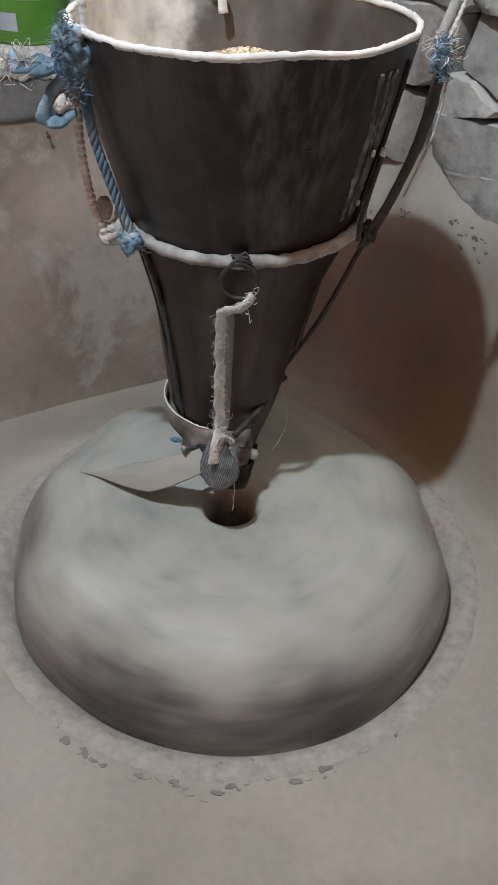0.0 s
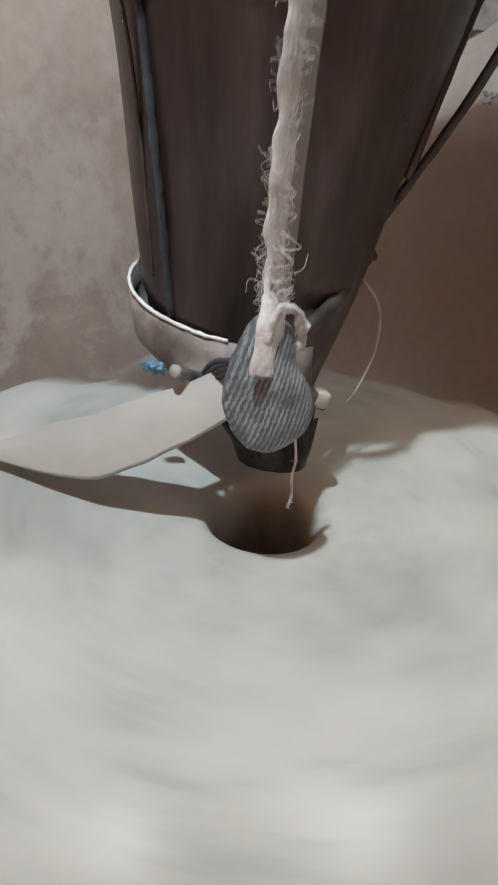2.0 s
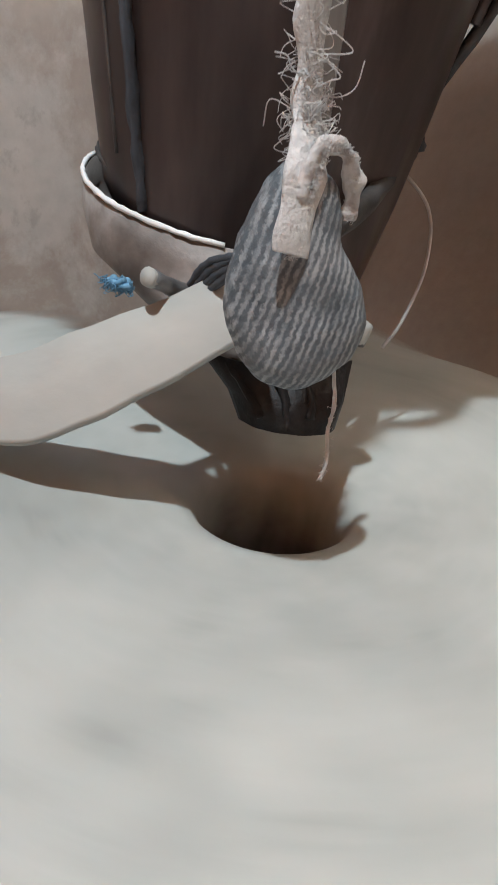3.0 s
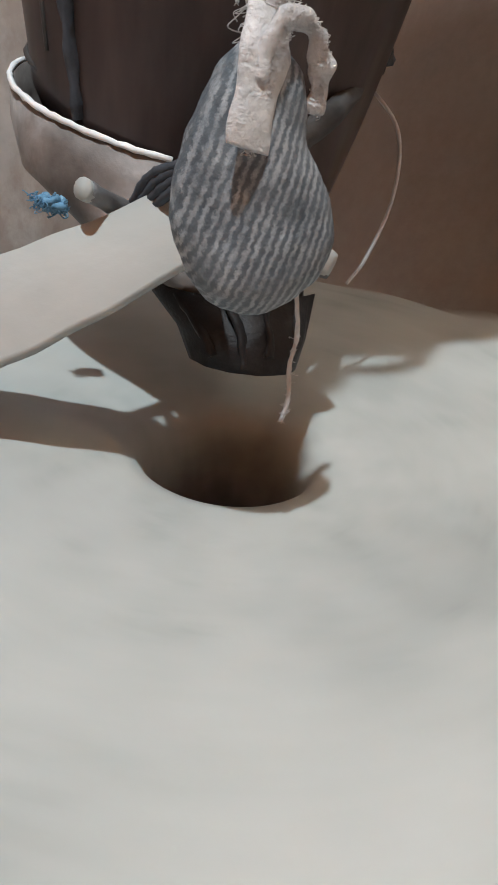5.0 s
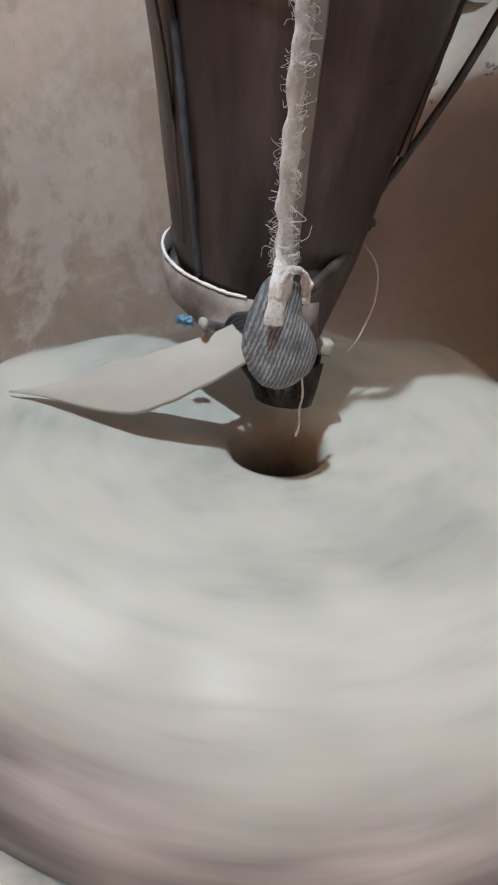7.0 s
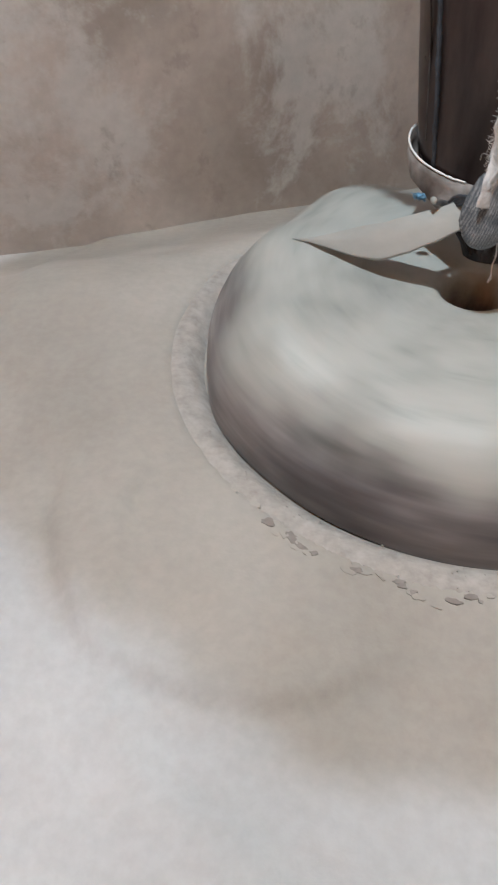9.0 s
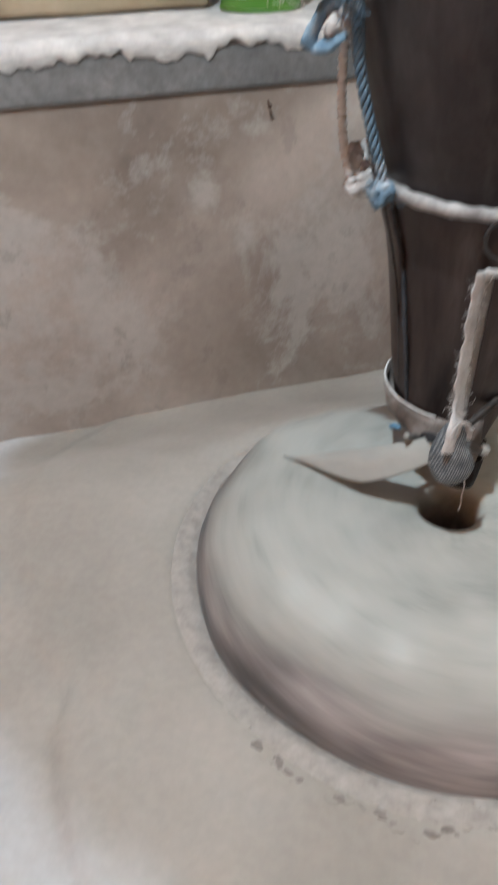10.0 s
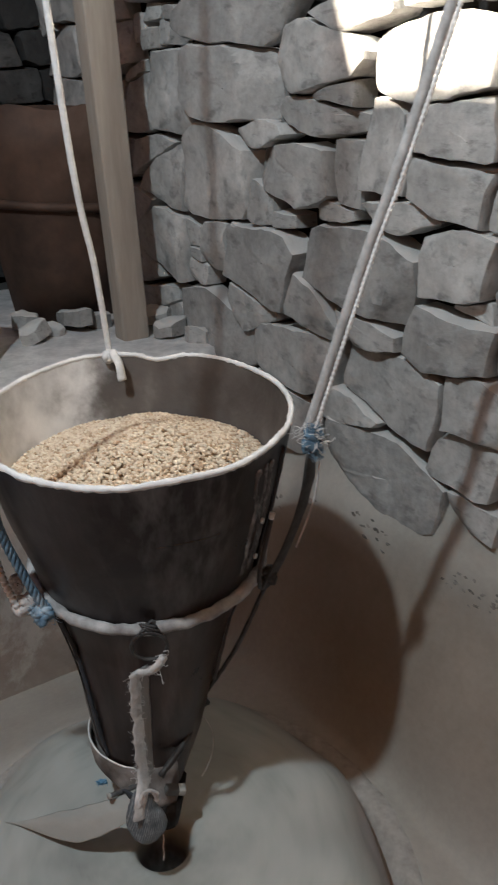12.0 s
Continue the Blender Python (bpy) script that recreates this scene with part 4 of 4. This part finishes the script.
    part("cord", ribbed([(0.181, 0.036, 0.630), (0.232, 0.036, 0.80), (0.300, 0.036, 1.02), (0.56, 0.04, ROOM_TOP - 0.2)], 0.0052, 0.007, 0.06), GREY_ROPE, right)
    part("white_cord", ribbed([(0.188, 0.029, 0.632), (0.238, 0.030, 0.80), (0.306, 0.030, 1.02), (0.57, 0.034, ROOM_TOP - 0.2)], 0.0024, 0.0055, 0.35), ROPE, right)
    part("rope_knot", join(knot((0.186, 0.030, 0.620), 0.0115, 8, 0.0045, 12, (0.85, 0.9, 1.35)), fray([(0.184, 0.024, 0.636), (0.188, 0.024, 0.606)], 130, 0.008, 0.0003, 92)), BLUE, right, "pale blue frayed knot")
    part("white_threads", fray([(0.178, 0.03, 0.636), (0.192, 0.026, 0.620)], 60, 0.014, 0.0004, 4), ROPE, right, "loose white threads")
    part("strap", tube([(0.186, 0.03, 0.608), (0.181, 0.04, 0.55), (0.160, 0.045, 0.48), (0.138, 0.052, 0.425)], 0.011, 10, 8, 0.25, 0.25), WIRE, right, "dark strap down to the hoop")
    part("strap_edge", tube([(0.193, 0.026, 0.606), (0.190, 0.034, 0.55), (0.171, 0.038, 0.485)], 0.0012, 5, 8, 0.3), CLOTH, right, "pale edge of the strap")
    stick = part("stick", tube([(0.142, 0.030, 0.532), (0.128, 0.022, 0.47), (0.128, 0.03, 0.44)], 0.0028, 7, 6), WIRE, right, "thin dark stick")
    part("stick_tip", tube([(0.1415, 0.030, 0.529), (0.143, 0.030, 0.536)], 0.0034, 8, 2), FLOUR_RIM, stick, "pale stick tip")
    part("strap_binding", knot((0.140, 0.052, 0.442), 0.013, 4, 0.004, 15), WIRE, right)
    part("tie_wire", tube([(0.139, 0.052, 0.43), (0.10, 0.06, 0.33), (0.060, 0.080, 0.245)], 0.0028, 6, 8, 0.3), WIRE, right, "dark wire down to the spout")
    part("wire_knot", knot((0.056, 0.082, 0.235), 0.011, 4, 0.0035, 18), WIRE, right)
    part("wire_arm", tube([(0.056, 0.080, 0.230), (0.03, 0.03, 0.215), (0.0, -0.004, 0.200)], 0.0045, 7, 6, 0.4), WIRE, right)


hanging_ropes()


def spout_ties():
    blue = thing("blue_cord", "dark blue cord holding the spout to the hoop", "cord", at=(-0.07, 0.03, 0.3))
    part("cord", tube([on_hopper(216, 0.44, 0.004), on_hopper(218, 0.36, 0.003), on_hopper(222, 0.28, 0.003), on_hopper(225, 0.20, 0.003)], 0.0030, 8, 14, 0.6, 0.6), DARK_BLUE, blue)
    part("wire", tube([on_hopper(208, 0.44, 0.003), on_hopper(210, 0.34, 0.002), on_hopper(212, 0.22, 0.002)], 0.0011, 5, 8), WIRE, blue, "thin dark wire")


spout_ties()


def cloth_strap():
    strap = thing("cloth_strap", "frayed white cloth strip holding the pebble", "strap", at=(0, -0.03, 0.3))
    up = [(0.017, -0.034, 0.405), (0.004, -0.037, 0.392), (-0.012, -0.037, 0.388)]
    down = [(-0.016, -0.037, 0.390), (-0.0175, -0.036, 0.33), (-0.0175, -0.040, 0.26), (-0.0165, -0.050, 0.2425), (-0.0180, -0.060, 0.2385), (-0.0195, -0.0665, 0.2305), (-0.0215, -0.0715, 0.2200), (-0.0225, -0.0735, 0.2130)]
    part("strip_end", tube(up, 0.0062, 8, 6, 0.4, 0.6), CLOTH, strap)
    strip = part("strip", tube(down, 0.0076, 16, 22, 0.6, 0.26), CLOTH, strap)
    part("back_strip", tube([(-0.010, -0.030, 0.388), (-0.011, -0.028, 0.32), (-0.014, -0.035, 0.235)], 0.0112, 10, 8, 0.10, 0.10), PLASTIC, strap, "grey plastic strip behind")
    tagged(part("threads", fray(down[:4], 420, 0.0080, 0.00016, 21), CLOTH, strip, "loose white threads"), kind="stuff")
    tagged(part("loop_threads", fray(down[1:4], 26, 0.013, 0.00026, 23), CLOTH, strip, "long curling threads"), kind="stuff")
    tagged(part("strip_fluff", fray(down[3:], 600, 0.0018, 0.00012, 29), CLOTH, strap), kind="stuff")
    part("end_threads", fray(up[:2], 16, 0.013, 0.0004, 22), CLOTH, strap)
    part("cloth_wrap", tube([(-0.022, -0.0700, 0.228), (-0.016, -0.064, 0.2415), (-0.007, -0.060, 0.240), (-0.003, -0.058, 0.230), (-0.003, -0.057, 0.221)], 0.0030, 10, 12, 0.8, 0.6), CLOTH, strap, "cloth wrapped over the pebble's top")
    tagged(part("wrap_fluff", fray([(-0.022, -0.071, 0.216), (-0.018, -0.068, 0.232), (-0.013, -0.063, 0.2425), (-0.005, -0.060, 0.238), (-0.003, -0.058, 0.222)], 900, 0.0018, 0.00012, 27), CLOTH, strap), kind="stuff")
    part("wire_loop", tube([(0.002 + 0.019 * math.cos(a), -0.030 - 0.004 * math.sin(a), 0.418 + 0.021 * math.sin(a)) for a in (2 * math.pi * k / 16 for k in range(17))], 0.0022, 6, 3, 0.4), WIRE, strap, "dark twisted wire loop")
    part("wire_knot", knot((0.004, -0.030, 0.441), 0.010, 5, 0.0018, 31, (1.3, 0.8, 0.8)), WIRE, strap)


cloth_strap()


def pebble():
    """A flat pear-shaped pebble, hollowed on one side below its top."""
    def curve(stops, t):
        for (a, x), (c, y) in zip(stops, stops[1:]):
            if a <= t <= c:
                return x + (y - x) * smooth(a, c, t) * 0.5 + (y - x) * (t - a) / (c - a) * 0.5
        return stops[-1][1]
    left = ((0, 0), (0.02, 0.0085), (0.07, 0.0155), (0.20, 0.0215), (0.37, 0.0250), (0.53, 0.0238), (0.66, 0.0200), (0.80, 0.0138), (0.92, 0.0080), (1.0, 0))
    right = ((0, 0), (0.02, 0.0080), (0.07, 0.0155), (0.16, 0.0230), (0.29, 0.0278), (0.42, 0.0262), (0.53, 0.0222), (0.63, 0.0180), (0.76, 0.0186), (0.87, 0.0165), (0.95, 0.0110), (1.0, 0))
    rings = []
    for k in range(49):
        t = 0.5 - 0.5 * math.cos(math.pi * k / 48)
        lw, rw = (0.87 * sum(curve(stops, min(1.0, max(0.0, t + q))) for q in (-0.03 * t * (1 - t) * 4, -0.015 * t * (1 - t) * 4, 0, 0.015 * t * (1 - t) * 4, 0.03 * t * (1 - t) * 4)) / 5 + 0.0002 for stops in (left, right))
        dw = 0.0165 * (1.08 - 0.38 * t) * math.sqrt(max(0.0, 1 - (2 * t - 1) ** 4)) + 0.0002
        ring = []
        for i in range(64):
            a = 2 * math.pi * i / 64
            p = Vector(((rw if math.cos(a) > 0 else lw) * math.cos(a), dw * math.sin(a), (t - 0.5) * 0.0715))
            p += noise.noise_vector(p * 60 + Vector((3, 1, 2))) * 0.0011 + noise.noise_vector(p * 190) * 0.00035
            ring.append(p)
        rings.append(ring)
    ob = solid("pebble", loft(rings, True, (True, True)), PEBBLE, "blue-grey striped pebble hanging as a weight", "stone")
    ob.matrix_basis = pose(-0.0184, -0.058, 0.2020, -8, -6, 6)
    t = thing("thread", "pale loose thread hanging below the pebble", "thread", at=(0, -0.062, 0.15))
    part("strand", tube([(0.000, -0.056, 0.172), (0.0012, -0.060, 0.160), (-0.0002, -0.062, 0.150), (0.0004, -0.064, 0.141), (-0.001, -0.065, 0.133)], 0.0007, 6, 6, 0.5), CLOTH, t)
    tagged(part("thread_fluff", fray([(0.0012, -0.060, 0.160), (0.0004, -0.064, 0.141), (-0.001, -0.065, 0.133)], 40, 0.0016, 0.00008, 51), CLOTH, t), kind="stuff")


pebble()


def peg():
    b = thing("bolt", "grey stick tied with dark cord beside a blue rag", "stick", at=(-0.05, 0, 0.186))
    shank = part("shank", tube([(-0.030, 0.016, 0.168), (-0.046, 0.000, 0.1765), (-0.0615, -0.0135, 0.1865)], 0.0034, 12, 8, 0.25), BOLT, b)
    part("head", tube([(-0.0605, -0.0125, 0.1858), (-0.0628, -0.0147, 0.1873)], 0.0036, 12, 3, 0.2), PADDLE, shank, "pale sawn end of the stick")
    for k in range(4):
        d = Vector((-0.0016 * k, 0.0022 * k, 0.0014 * (k - 1)))
        part("cord_strand", tube([Vector((-0.026, -0.036, 0.2035 - 0.002 * k)) + d, Vector((-0.036, -0.022, 0.191)) + d, Vector((-0.0415, -0.009, 0.181 - 0.001 * k)) + d], 0.0017, 8, 8, 0.35), DARK_BLUE, b, "dark cord bound round the stick")
    part("cord_knot", knot((-0.0405, -0.006, 0.1745), 0.0052, 7, 0.0022, 45, (1.1, 0.9, 0.8)), DARK_BLUE, b, "dark cord knot")
    part("rag", join(knot((-0.0735, 0.022, 0.1725), 0.0042, 9, 0.0015, 44, (1.3, 0.8, 0.9)), fray([(-0.079, 0.020, 0.174), (-0.069, 0.022, 0.171)], 90, 0.0035, 0.00022, 46)), RAG_BLUE, b, "bright blue rag tip")


peg()


def paddle():
    """The stick that rides on the stone and shakes the spout."""
    rings = []
    spine = curve_points([(-0.022, -0.024, 0.186), (-0.070, -0.017, 0.156), (-0.108, -0.006, 0.1335), (-0.155, 0.013, 0.1175), (-0.205, 0.036, 0.1028)], 8)
    for k, c in enumerate(spine):
        t = k / (len(spine) - 1)
        w = (0.80 + 0.28 * smooth(0.0, 0.4, t)) * (1 - 0.96 * smooth(0.50, 1.0, t))
        h = 0.0022 * (1 - 0.8 * t ** 3)
        edge = 0.08 * noise.noise(Vector((t * 9, 0, 0)))
        across, out = Vector((-0.003, 0.0125, 0.0125)), Vector((0, -0.70, 0.70))
        rings.append([c + across * (y * w + edge * w) + out * (z * h) for y, z in ((-1, -1.0), (-0.98, 0.8), (-0.9, 1), (0, 1.15), (0.95, 1), (1, -0.8), (0, -1.1))])
    bm = loft(rings, True, (True, True))
    solid("wooden_paddle", bm, PADDLE, "floured wooden paddle riding on the turning millstone", "paddle")


paddle()


# ---- things on the ledge ----
def post(name, x, y, z0, z1, lean, w, d, mat, label):
    m = Matrix.Translation((x, y, (z0 + z1) / 2)) @ pose(0, 0, 0, 0, lean, 28)
    return solid(name, box(w, d, z1 - z0, m, 0.005, 2, 0.003, 3), mat, label, "post")


post("wooden_post", -0.062, 0.835, 0.498, ROOM_TOP, -2.2, 0.058, 0.045, WOOD, "pale sawn wooden post standing on the ledge")
post("grey_post", -0.500, 1.10, 0.498, ROOM_TOP, 0.5, 0.125, 0.08, GREY_WOOD, "grey weathered wooden post at the back")


def old_hopper():
    base = thing("old_hopper", "rusty brown tin cone with a wooden hoop standing on the ledge", "hopper", at=(-0.19, 1.10, 0.5))
    cx, cy = -0.19, 1.10
    prof = ((0.502, 0.118), (0.62, 0.135), (0.74, 0.150), (0.85, 0.166), (0.935, 0.178))
    n = 48
    rings = [[Vector((cx + r * math.cos(a), cy + r * math.sin(a), z + 0.01 * noise.noise(Vector((math.cos(a) * 2, math.sin(a) * 2, 0))) * (z > 0.9))) for a in (2 * math.pi * k / n for k in range(n))] for z, r in prof]
    bm = loft(rings)
    bmesh.ops.solidify(bm, geom=bm.faces, thickness=0.004)
    part("body", bm, RUST, base)
    part("hoop", tube([(cx + 0.158 * math.cos(a), cy + 0.158 * math.sin(a), 0.745 + 0.012 * math.cos(a + 2.6)) for a in (2 * math.pi * k / 32 for k in range(33))], 0.009, 8, 3, 0.3), RUST, base, "brown wooden hoop")


old_hopper()


def tin():
    base = thing("ghee_tin", "green and pale blue printed tin can on the ledge", "tin", at=(-0.350, 0.692, 0.502))
    cx, cy, r = -0.350, 0.692, 0.064

    def band(z0, z1, rr, a0=0, a1=360, n=40):
        full = a1 - a0 == 360
        rows = [[Vector((cx + rr * math.cos(radians(a)), cy + rr * math.sin(radians(a)), z)) for a in (a0 + (a1 - a0) * k / n for k in range(n if full else n + 1))] for z in (z0, z1)]
        return loft(rows, full)
    part("body", loft([[Vector((cx + q * math.cos(a), cy + q * math.sin(a), z)) for a in (2 * math.pi * k / 40 for k in range(40))] for z, q in ((0.502, 0.01), (0.502, r), (0.694, r), (0.694, 0.01))]), TIN_GREY, base)
    part("lower_band", band(0.508, 0.566, r + 0.0006), GREEN, base, "green lower band")
    part("upper_band", band(0.664, 0.692, r + 0.0006), LIME, base, "lime green upper band")
    part("label_panel", band(0.567, 0.663, r + 0.0007, 205, 285), LABEL_BLUE, base, "pale blue label")
    part("small_label", band(0.522, 0.548, r + 0.0012, 232, 262, 10), LABEL_BLUE, base, "small pale label")
    part("print_bar", band(0.592, 0.640, r + 0.0012, 318, 332, 6), PRINT_DARK, base, "dark print bar")
    part("print_patch", band(0.642, 0.658, r + 0.0014, 228, 252, 8), LIME, base, "lime print patch")
    part("top_rim", tube([(cx + r * math.cos(a), cy + r * math.sin(a), 0.695) for a in (2 * math.pi * k / 32 for k in range(33))], 0.0028, 6, 2), LIME, base, "rolled lime rim")
    part("bottom_rim", tube([(cx + r * math.cos(a), cy + r * math.sin(a), 0.505) for a in (2 * math.pi * k / 32 for k in range(33))], 0.0028, 6, 2), GREEN, base, "rolled green rim")


tin()


def canvas_box():
    base = thing("canvas_box", "worn tan box with a folded lid on the ledge", "box", at=(-0.636, 0.690, 0.502))
    m = Matrix.Translation((-0.636, 0.690, 0.502)) @ pose(0, 0, 0, 0, 0, 28.4)
    part("body", box(0.36, 0.20, 0.178, m @ Matrix.Translation((0, 0, 0.089)), 0.014, 3, 0.005, 4), CANVAS, base)
    part("lid", box(0.345, 0.198, 0.058, m @ Matrix.Translation((-0.008, 0.006, 0.219)), 0.010, 3, 0.005, 4), CANVAS, base, "folded lid")
    part("lid_edge", box(0.352, 0.203, 0.012, m @ Matrix.Translation((-0.003, 0, 0.184)), 0.004, 2, 0.003, 3), CANVAS, base, "seam under the lid")


canvas_box()


def bulb():
    base = thing("light_bulb", "bare light bulb on a wire under the ceiling", "bulb", at=(LAMP.x, LAMP.y, LAMP.z + 0.1))
    part("cap", tube([LAMP + Vector((0, 0, 0.07)), LAMP + Vector((0, 0, 0.11))], 0.014, 12, 2), WIRE, base)
    part("flex", tube([LAMP + Vector((0, 0, 0.11)), (LAMP.x, LAMP.y, ROOM_TOP)], 0.003, 6, 4), WIRE, base)


bulb()


# ---- crumbs, crust and small things ----
def bedstone():
    n, rows = 160, []
    for rr, z in ((0.296, -0.016), (0.306, -0.006), (0.316, -0.001), (0.326, -0.0005), (0.336, -0.004), (0.345, -0.016)):
        ring = []
        for k in range(n):
            a = 2 * math.pi * k / n
            d = 0.0016 * noise.noise(Vector((math.cos(a) * 26, math.sin(a) * 26, rr * 60)))
            d += (0.008 * noise.noise(Vector((math.cos(a) * 5, math.sin(a) * 5, 3))) + 0.003) * smooth(0.318, 0.336, rr)
            ring.append(Vector(((rr + d) * math.cos(a), (rr + d) * math.sin(a), z + min(d, 0.0012))))
        rows.append(ring)
    solid("bedstone", loft(rows), GRIT, "pale gritty bedstone rim under the millstone", "bedstone", "structure")
    rng = random.Random(90)
    out = []
    for k in range(260):
        a, rr, s = radians(rng.triangular(150, 300, 225)), rng.triangular(0.304, 0.336, 0.322), rng.uniform(0.0004, 0.0011)
        bm = bmesh.new()
        bmesh.ops.create_icosphere(bm, subdivisions=1, radius=s)
        bmesh.ops.scale(bm, vec=(rng.uniform(0.7, 1.4), rng.uniform(0.7, 1.4), rng.uniform(0.5, 0.9)), verts=bm.verts)
        bmesh.ops.translate(bm, vec=(rr * math.cos(a), rr * math.sin(a), -0.001 + s * 0.2), verts=bm.verts)
        out.append(bm)
    solid("flour_crumbs", join(*out), GRIT, "pale crumbs of flour round the millstone", "crumbs", "stuff")


GRIT = simple("gritty_flour", [(0.32, (0.33, 0.31, 0.285)), (0.5, (0.42, 0.395, 0.365)), (0.7, (0.50, 0.478, 0.45))], 60, 0.95, 0, (160, 0.35, 0.0015))
bedstone()


def flake(x, y, z, s, rng, turn):
    """A thin ragged flake of crust, long in one direction."""
    bm = bmesh.new()
    k, off = 14, rng.uniform(0, 50)
    rim = []
    for i in range(k):
        a = 2 * math.pi * i / k
        q = s * (1 + 0.75 * noise.noise(Vector((math.cos(a) * 1.4, math.sin(a) * 1.4, off))))
        rim.append(Vector((q * math.cos(a), 0.5 * q * math.sin(a), 0)))
    t = rng.uniform(0.0002, 0.0008)
    top, low = [bm.verts.new(p * 0.93 + Vector((0, 0, t))) for p in rim], [bm.verts.new(p + Vector((0, 0, -0.004))) for p in rim]
    bm.faces.new(top)
    for i in range(k):
        bm.faces.new((low[i], low[(i + 1) % k], top[(i + 1) % k], top[i]))
    bmesh.ops.transform(bm, matrix=Matrix.Translation((x, y, z)) @ pose(0, 0, 0, rng.uniform(-4, 4), rng.uniform(-4, 4), turn + rng.uniform(-35, 35)), verts=bm.verts)
    return bm


def crusts():
    rng = random.Random(31)
    pale, dark = [], []
    for k in range(80):
        deg = rng.triangular(224, 312, 258)
        a = radians(deg)
        rr = 0.330 + abs(rng.gauss(0, 0.007)) + 0.009 * (238 < deg < 272)
        x, y = rr * math.cos(a), rr * math.sin(a)
        q = ROOM.inverted() @ Vector((x, y, 0))
        bm = flake(x, y, floor_height(q.x, q.y) + 0.0004, rng.uniform(0.002, 0.008), rng, deg + 90)
        pick = rng.random()
        if pick < 0.45 and rr > 0.335:
            dark.append(bm)
        elif pick > 0.75 or not pale:
            pale.append(bm)
    solid("flour_crust", join(*pale), FLOUR, "broken crust of old flour beside the millstone", "crust", "stuff", smooth=False)
    solid("bared_mud", join(*dark), GREY_CRUST, "grey mud bared where the flour crust broke", "crust", "stuff", smooth=False)
    out = []
    along = math.degrees(TURN) + 90
    for k in range(170):
        v = rng.uniform(-0.25, 0.62)
        if noise.noise(Vector((v * 11, 2, 0))) < 0.0:
            continue
        u = 0.462 + rng.gauss(0, 0.0025)
        p = room(u, v, floor_height(u, v))
        bm = flake(0, 0, 0, rng.uniform(0.002, 0.006), rng, along)
        bmesh.ops.transform(bm, matrix=Matrix.Translation(p) @ Matrix.Rotation(radians(60), 4, ROOM.to_3x3() @ Vector((0, -1, 0))), verts=bm.verts)
        out.append(bm)
    solid("mud_crust", join(*out), EARTH_CRUST, "dark cracked crust along the floured slope", "crust", "stuff", smooth=False)


GREY_CRUST = simple("bared_mud", [(0.3, (0.21, 0.19, 0.172)), (0.7, (0.33, 0.305, 0.28))], 60, 0.95, 0, (120, 0.5, 0.002))
EARTH_CRUST = simple("dark_crust", [(0.3, (0.08, 0.072, 0.064)), (0.7, (0.30, 0.275, 0.25))], 60, 0.95, 0, (120, 0.5, 0.002))
crusts()


def ledge_clutter():
    rng = random.Random(12)
    for k, (x, y, s) in enumerate(((-0.153, 0.93, 0.075), (-0.235, 0.85, 0.06), (-0.105, 0.95, 0.05), (-0.26, 0.93, 0.07), (0.045, 0.84, 0.06), (-0.20, 0.90, 0.045), (0.02, 0.93, 0.07), (0.10, 0.80, 0.055))):
        ob = new("loose_stone", rock_mesh("loose_stone", s * 1.3, s * 0.7, s, 60 + k, ROCK))
        ob.matrix_basis = pose(x, y, 0.498 + s * 0.30, rng.uniform(-8, 8), rng.uniform(-8, 8), rng.uniform(0, 180))
        tagged(ob, "loose grey stone on the ledge, paler on top", "stone", "loose stones on the ledge")
    nail = thing("nail", "rusty nail driven into the mud-plastered wall", "nail", at=(-0.29, 0.53, 0.40))
    q = ROOM.inverted() @ Vector((-0.305, 0.52, 0.398))
    a = room(q.x, WALL_V + 0.01, 0.400)
    c = room(q.x - 0.002, WALL_V - 0.012, 0.394)
    part("shank", tube([a, c], 0.0018, 6, 2), RUST, nail)
    part("head", tube([c, c + (c - a).normalized() * 0.0015], 0.0032, 8, 1), RUST, nail)


ledge_clutter()


def twine():
    t = thing("twine", "pale loop of twine hanging by the spout", "twine", at=(0.06, 0.06, 0.19))
    part("strand", tube([(0.052, 0.075, 0.222), (0.066, 0.060, 0.205), (0.067, 0.052, 0.180), (0.058, 0.045, 0.155), (0.050, 0.042, 0.143)], 0.0008, 6, 8), GREY_ROPE, t)
    w = thing("wooden_wedge", "pale-ended wooden wedge in the spout", "wedge", at=(0.02, 0.0, 0.172))
    part("block", box(0.026, 0.012, 0.010, pose(0.016, 0.004, 0.166, 0, 18, 10), 0.002), GREY_WOOD, w)
    part("end", box(0.010, 0.0125, 0.0105, pose(0.024, 0.005, 0.1645, 0, 18, 10), 0.003), PADDLE, w, "pale floured end")


twine()


# ---- what moves ----
def motions():
    rows = []
    for k in range(121):
        t = k * 0.1
        rows.append((t, pose(-0.004, -0.008, 0, 0, 0, 40 + 600 * t)))
    walk(MILL, rows)


motions()
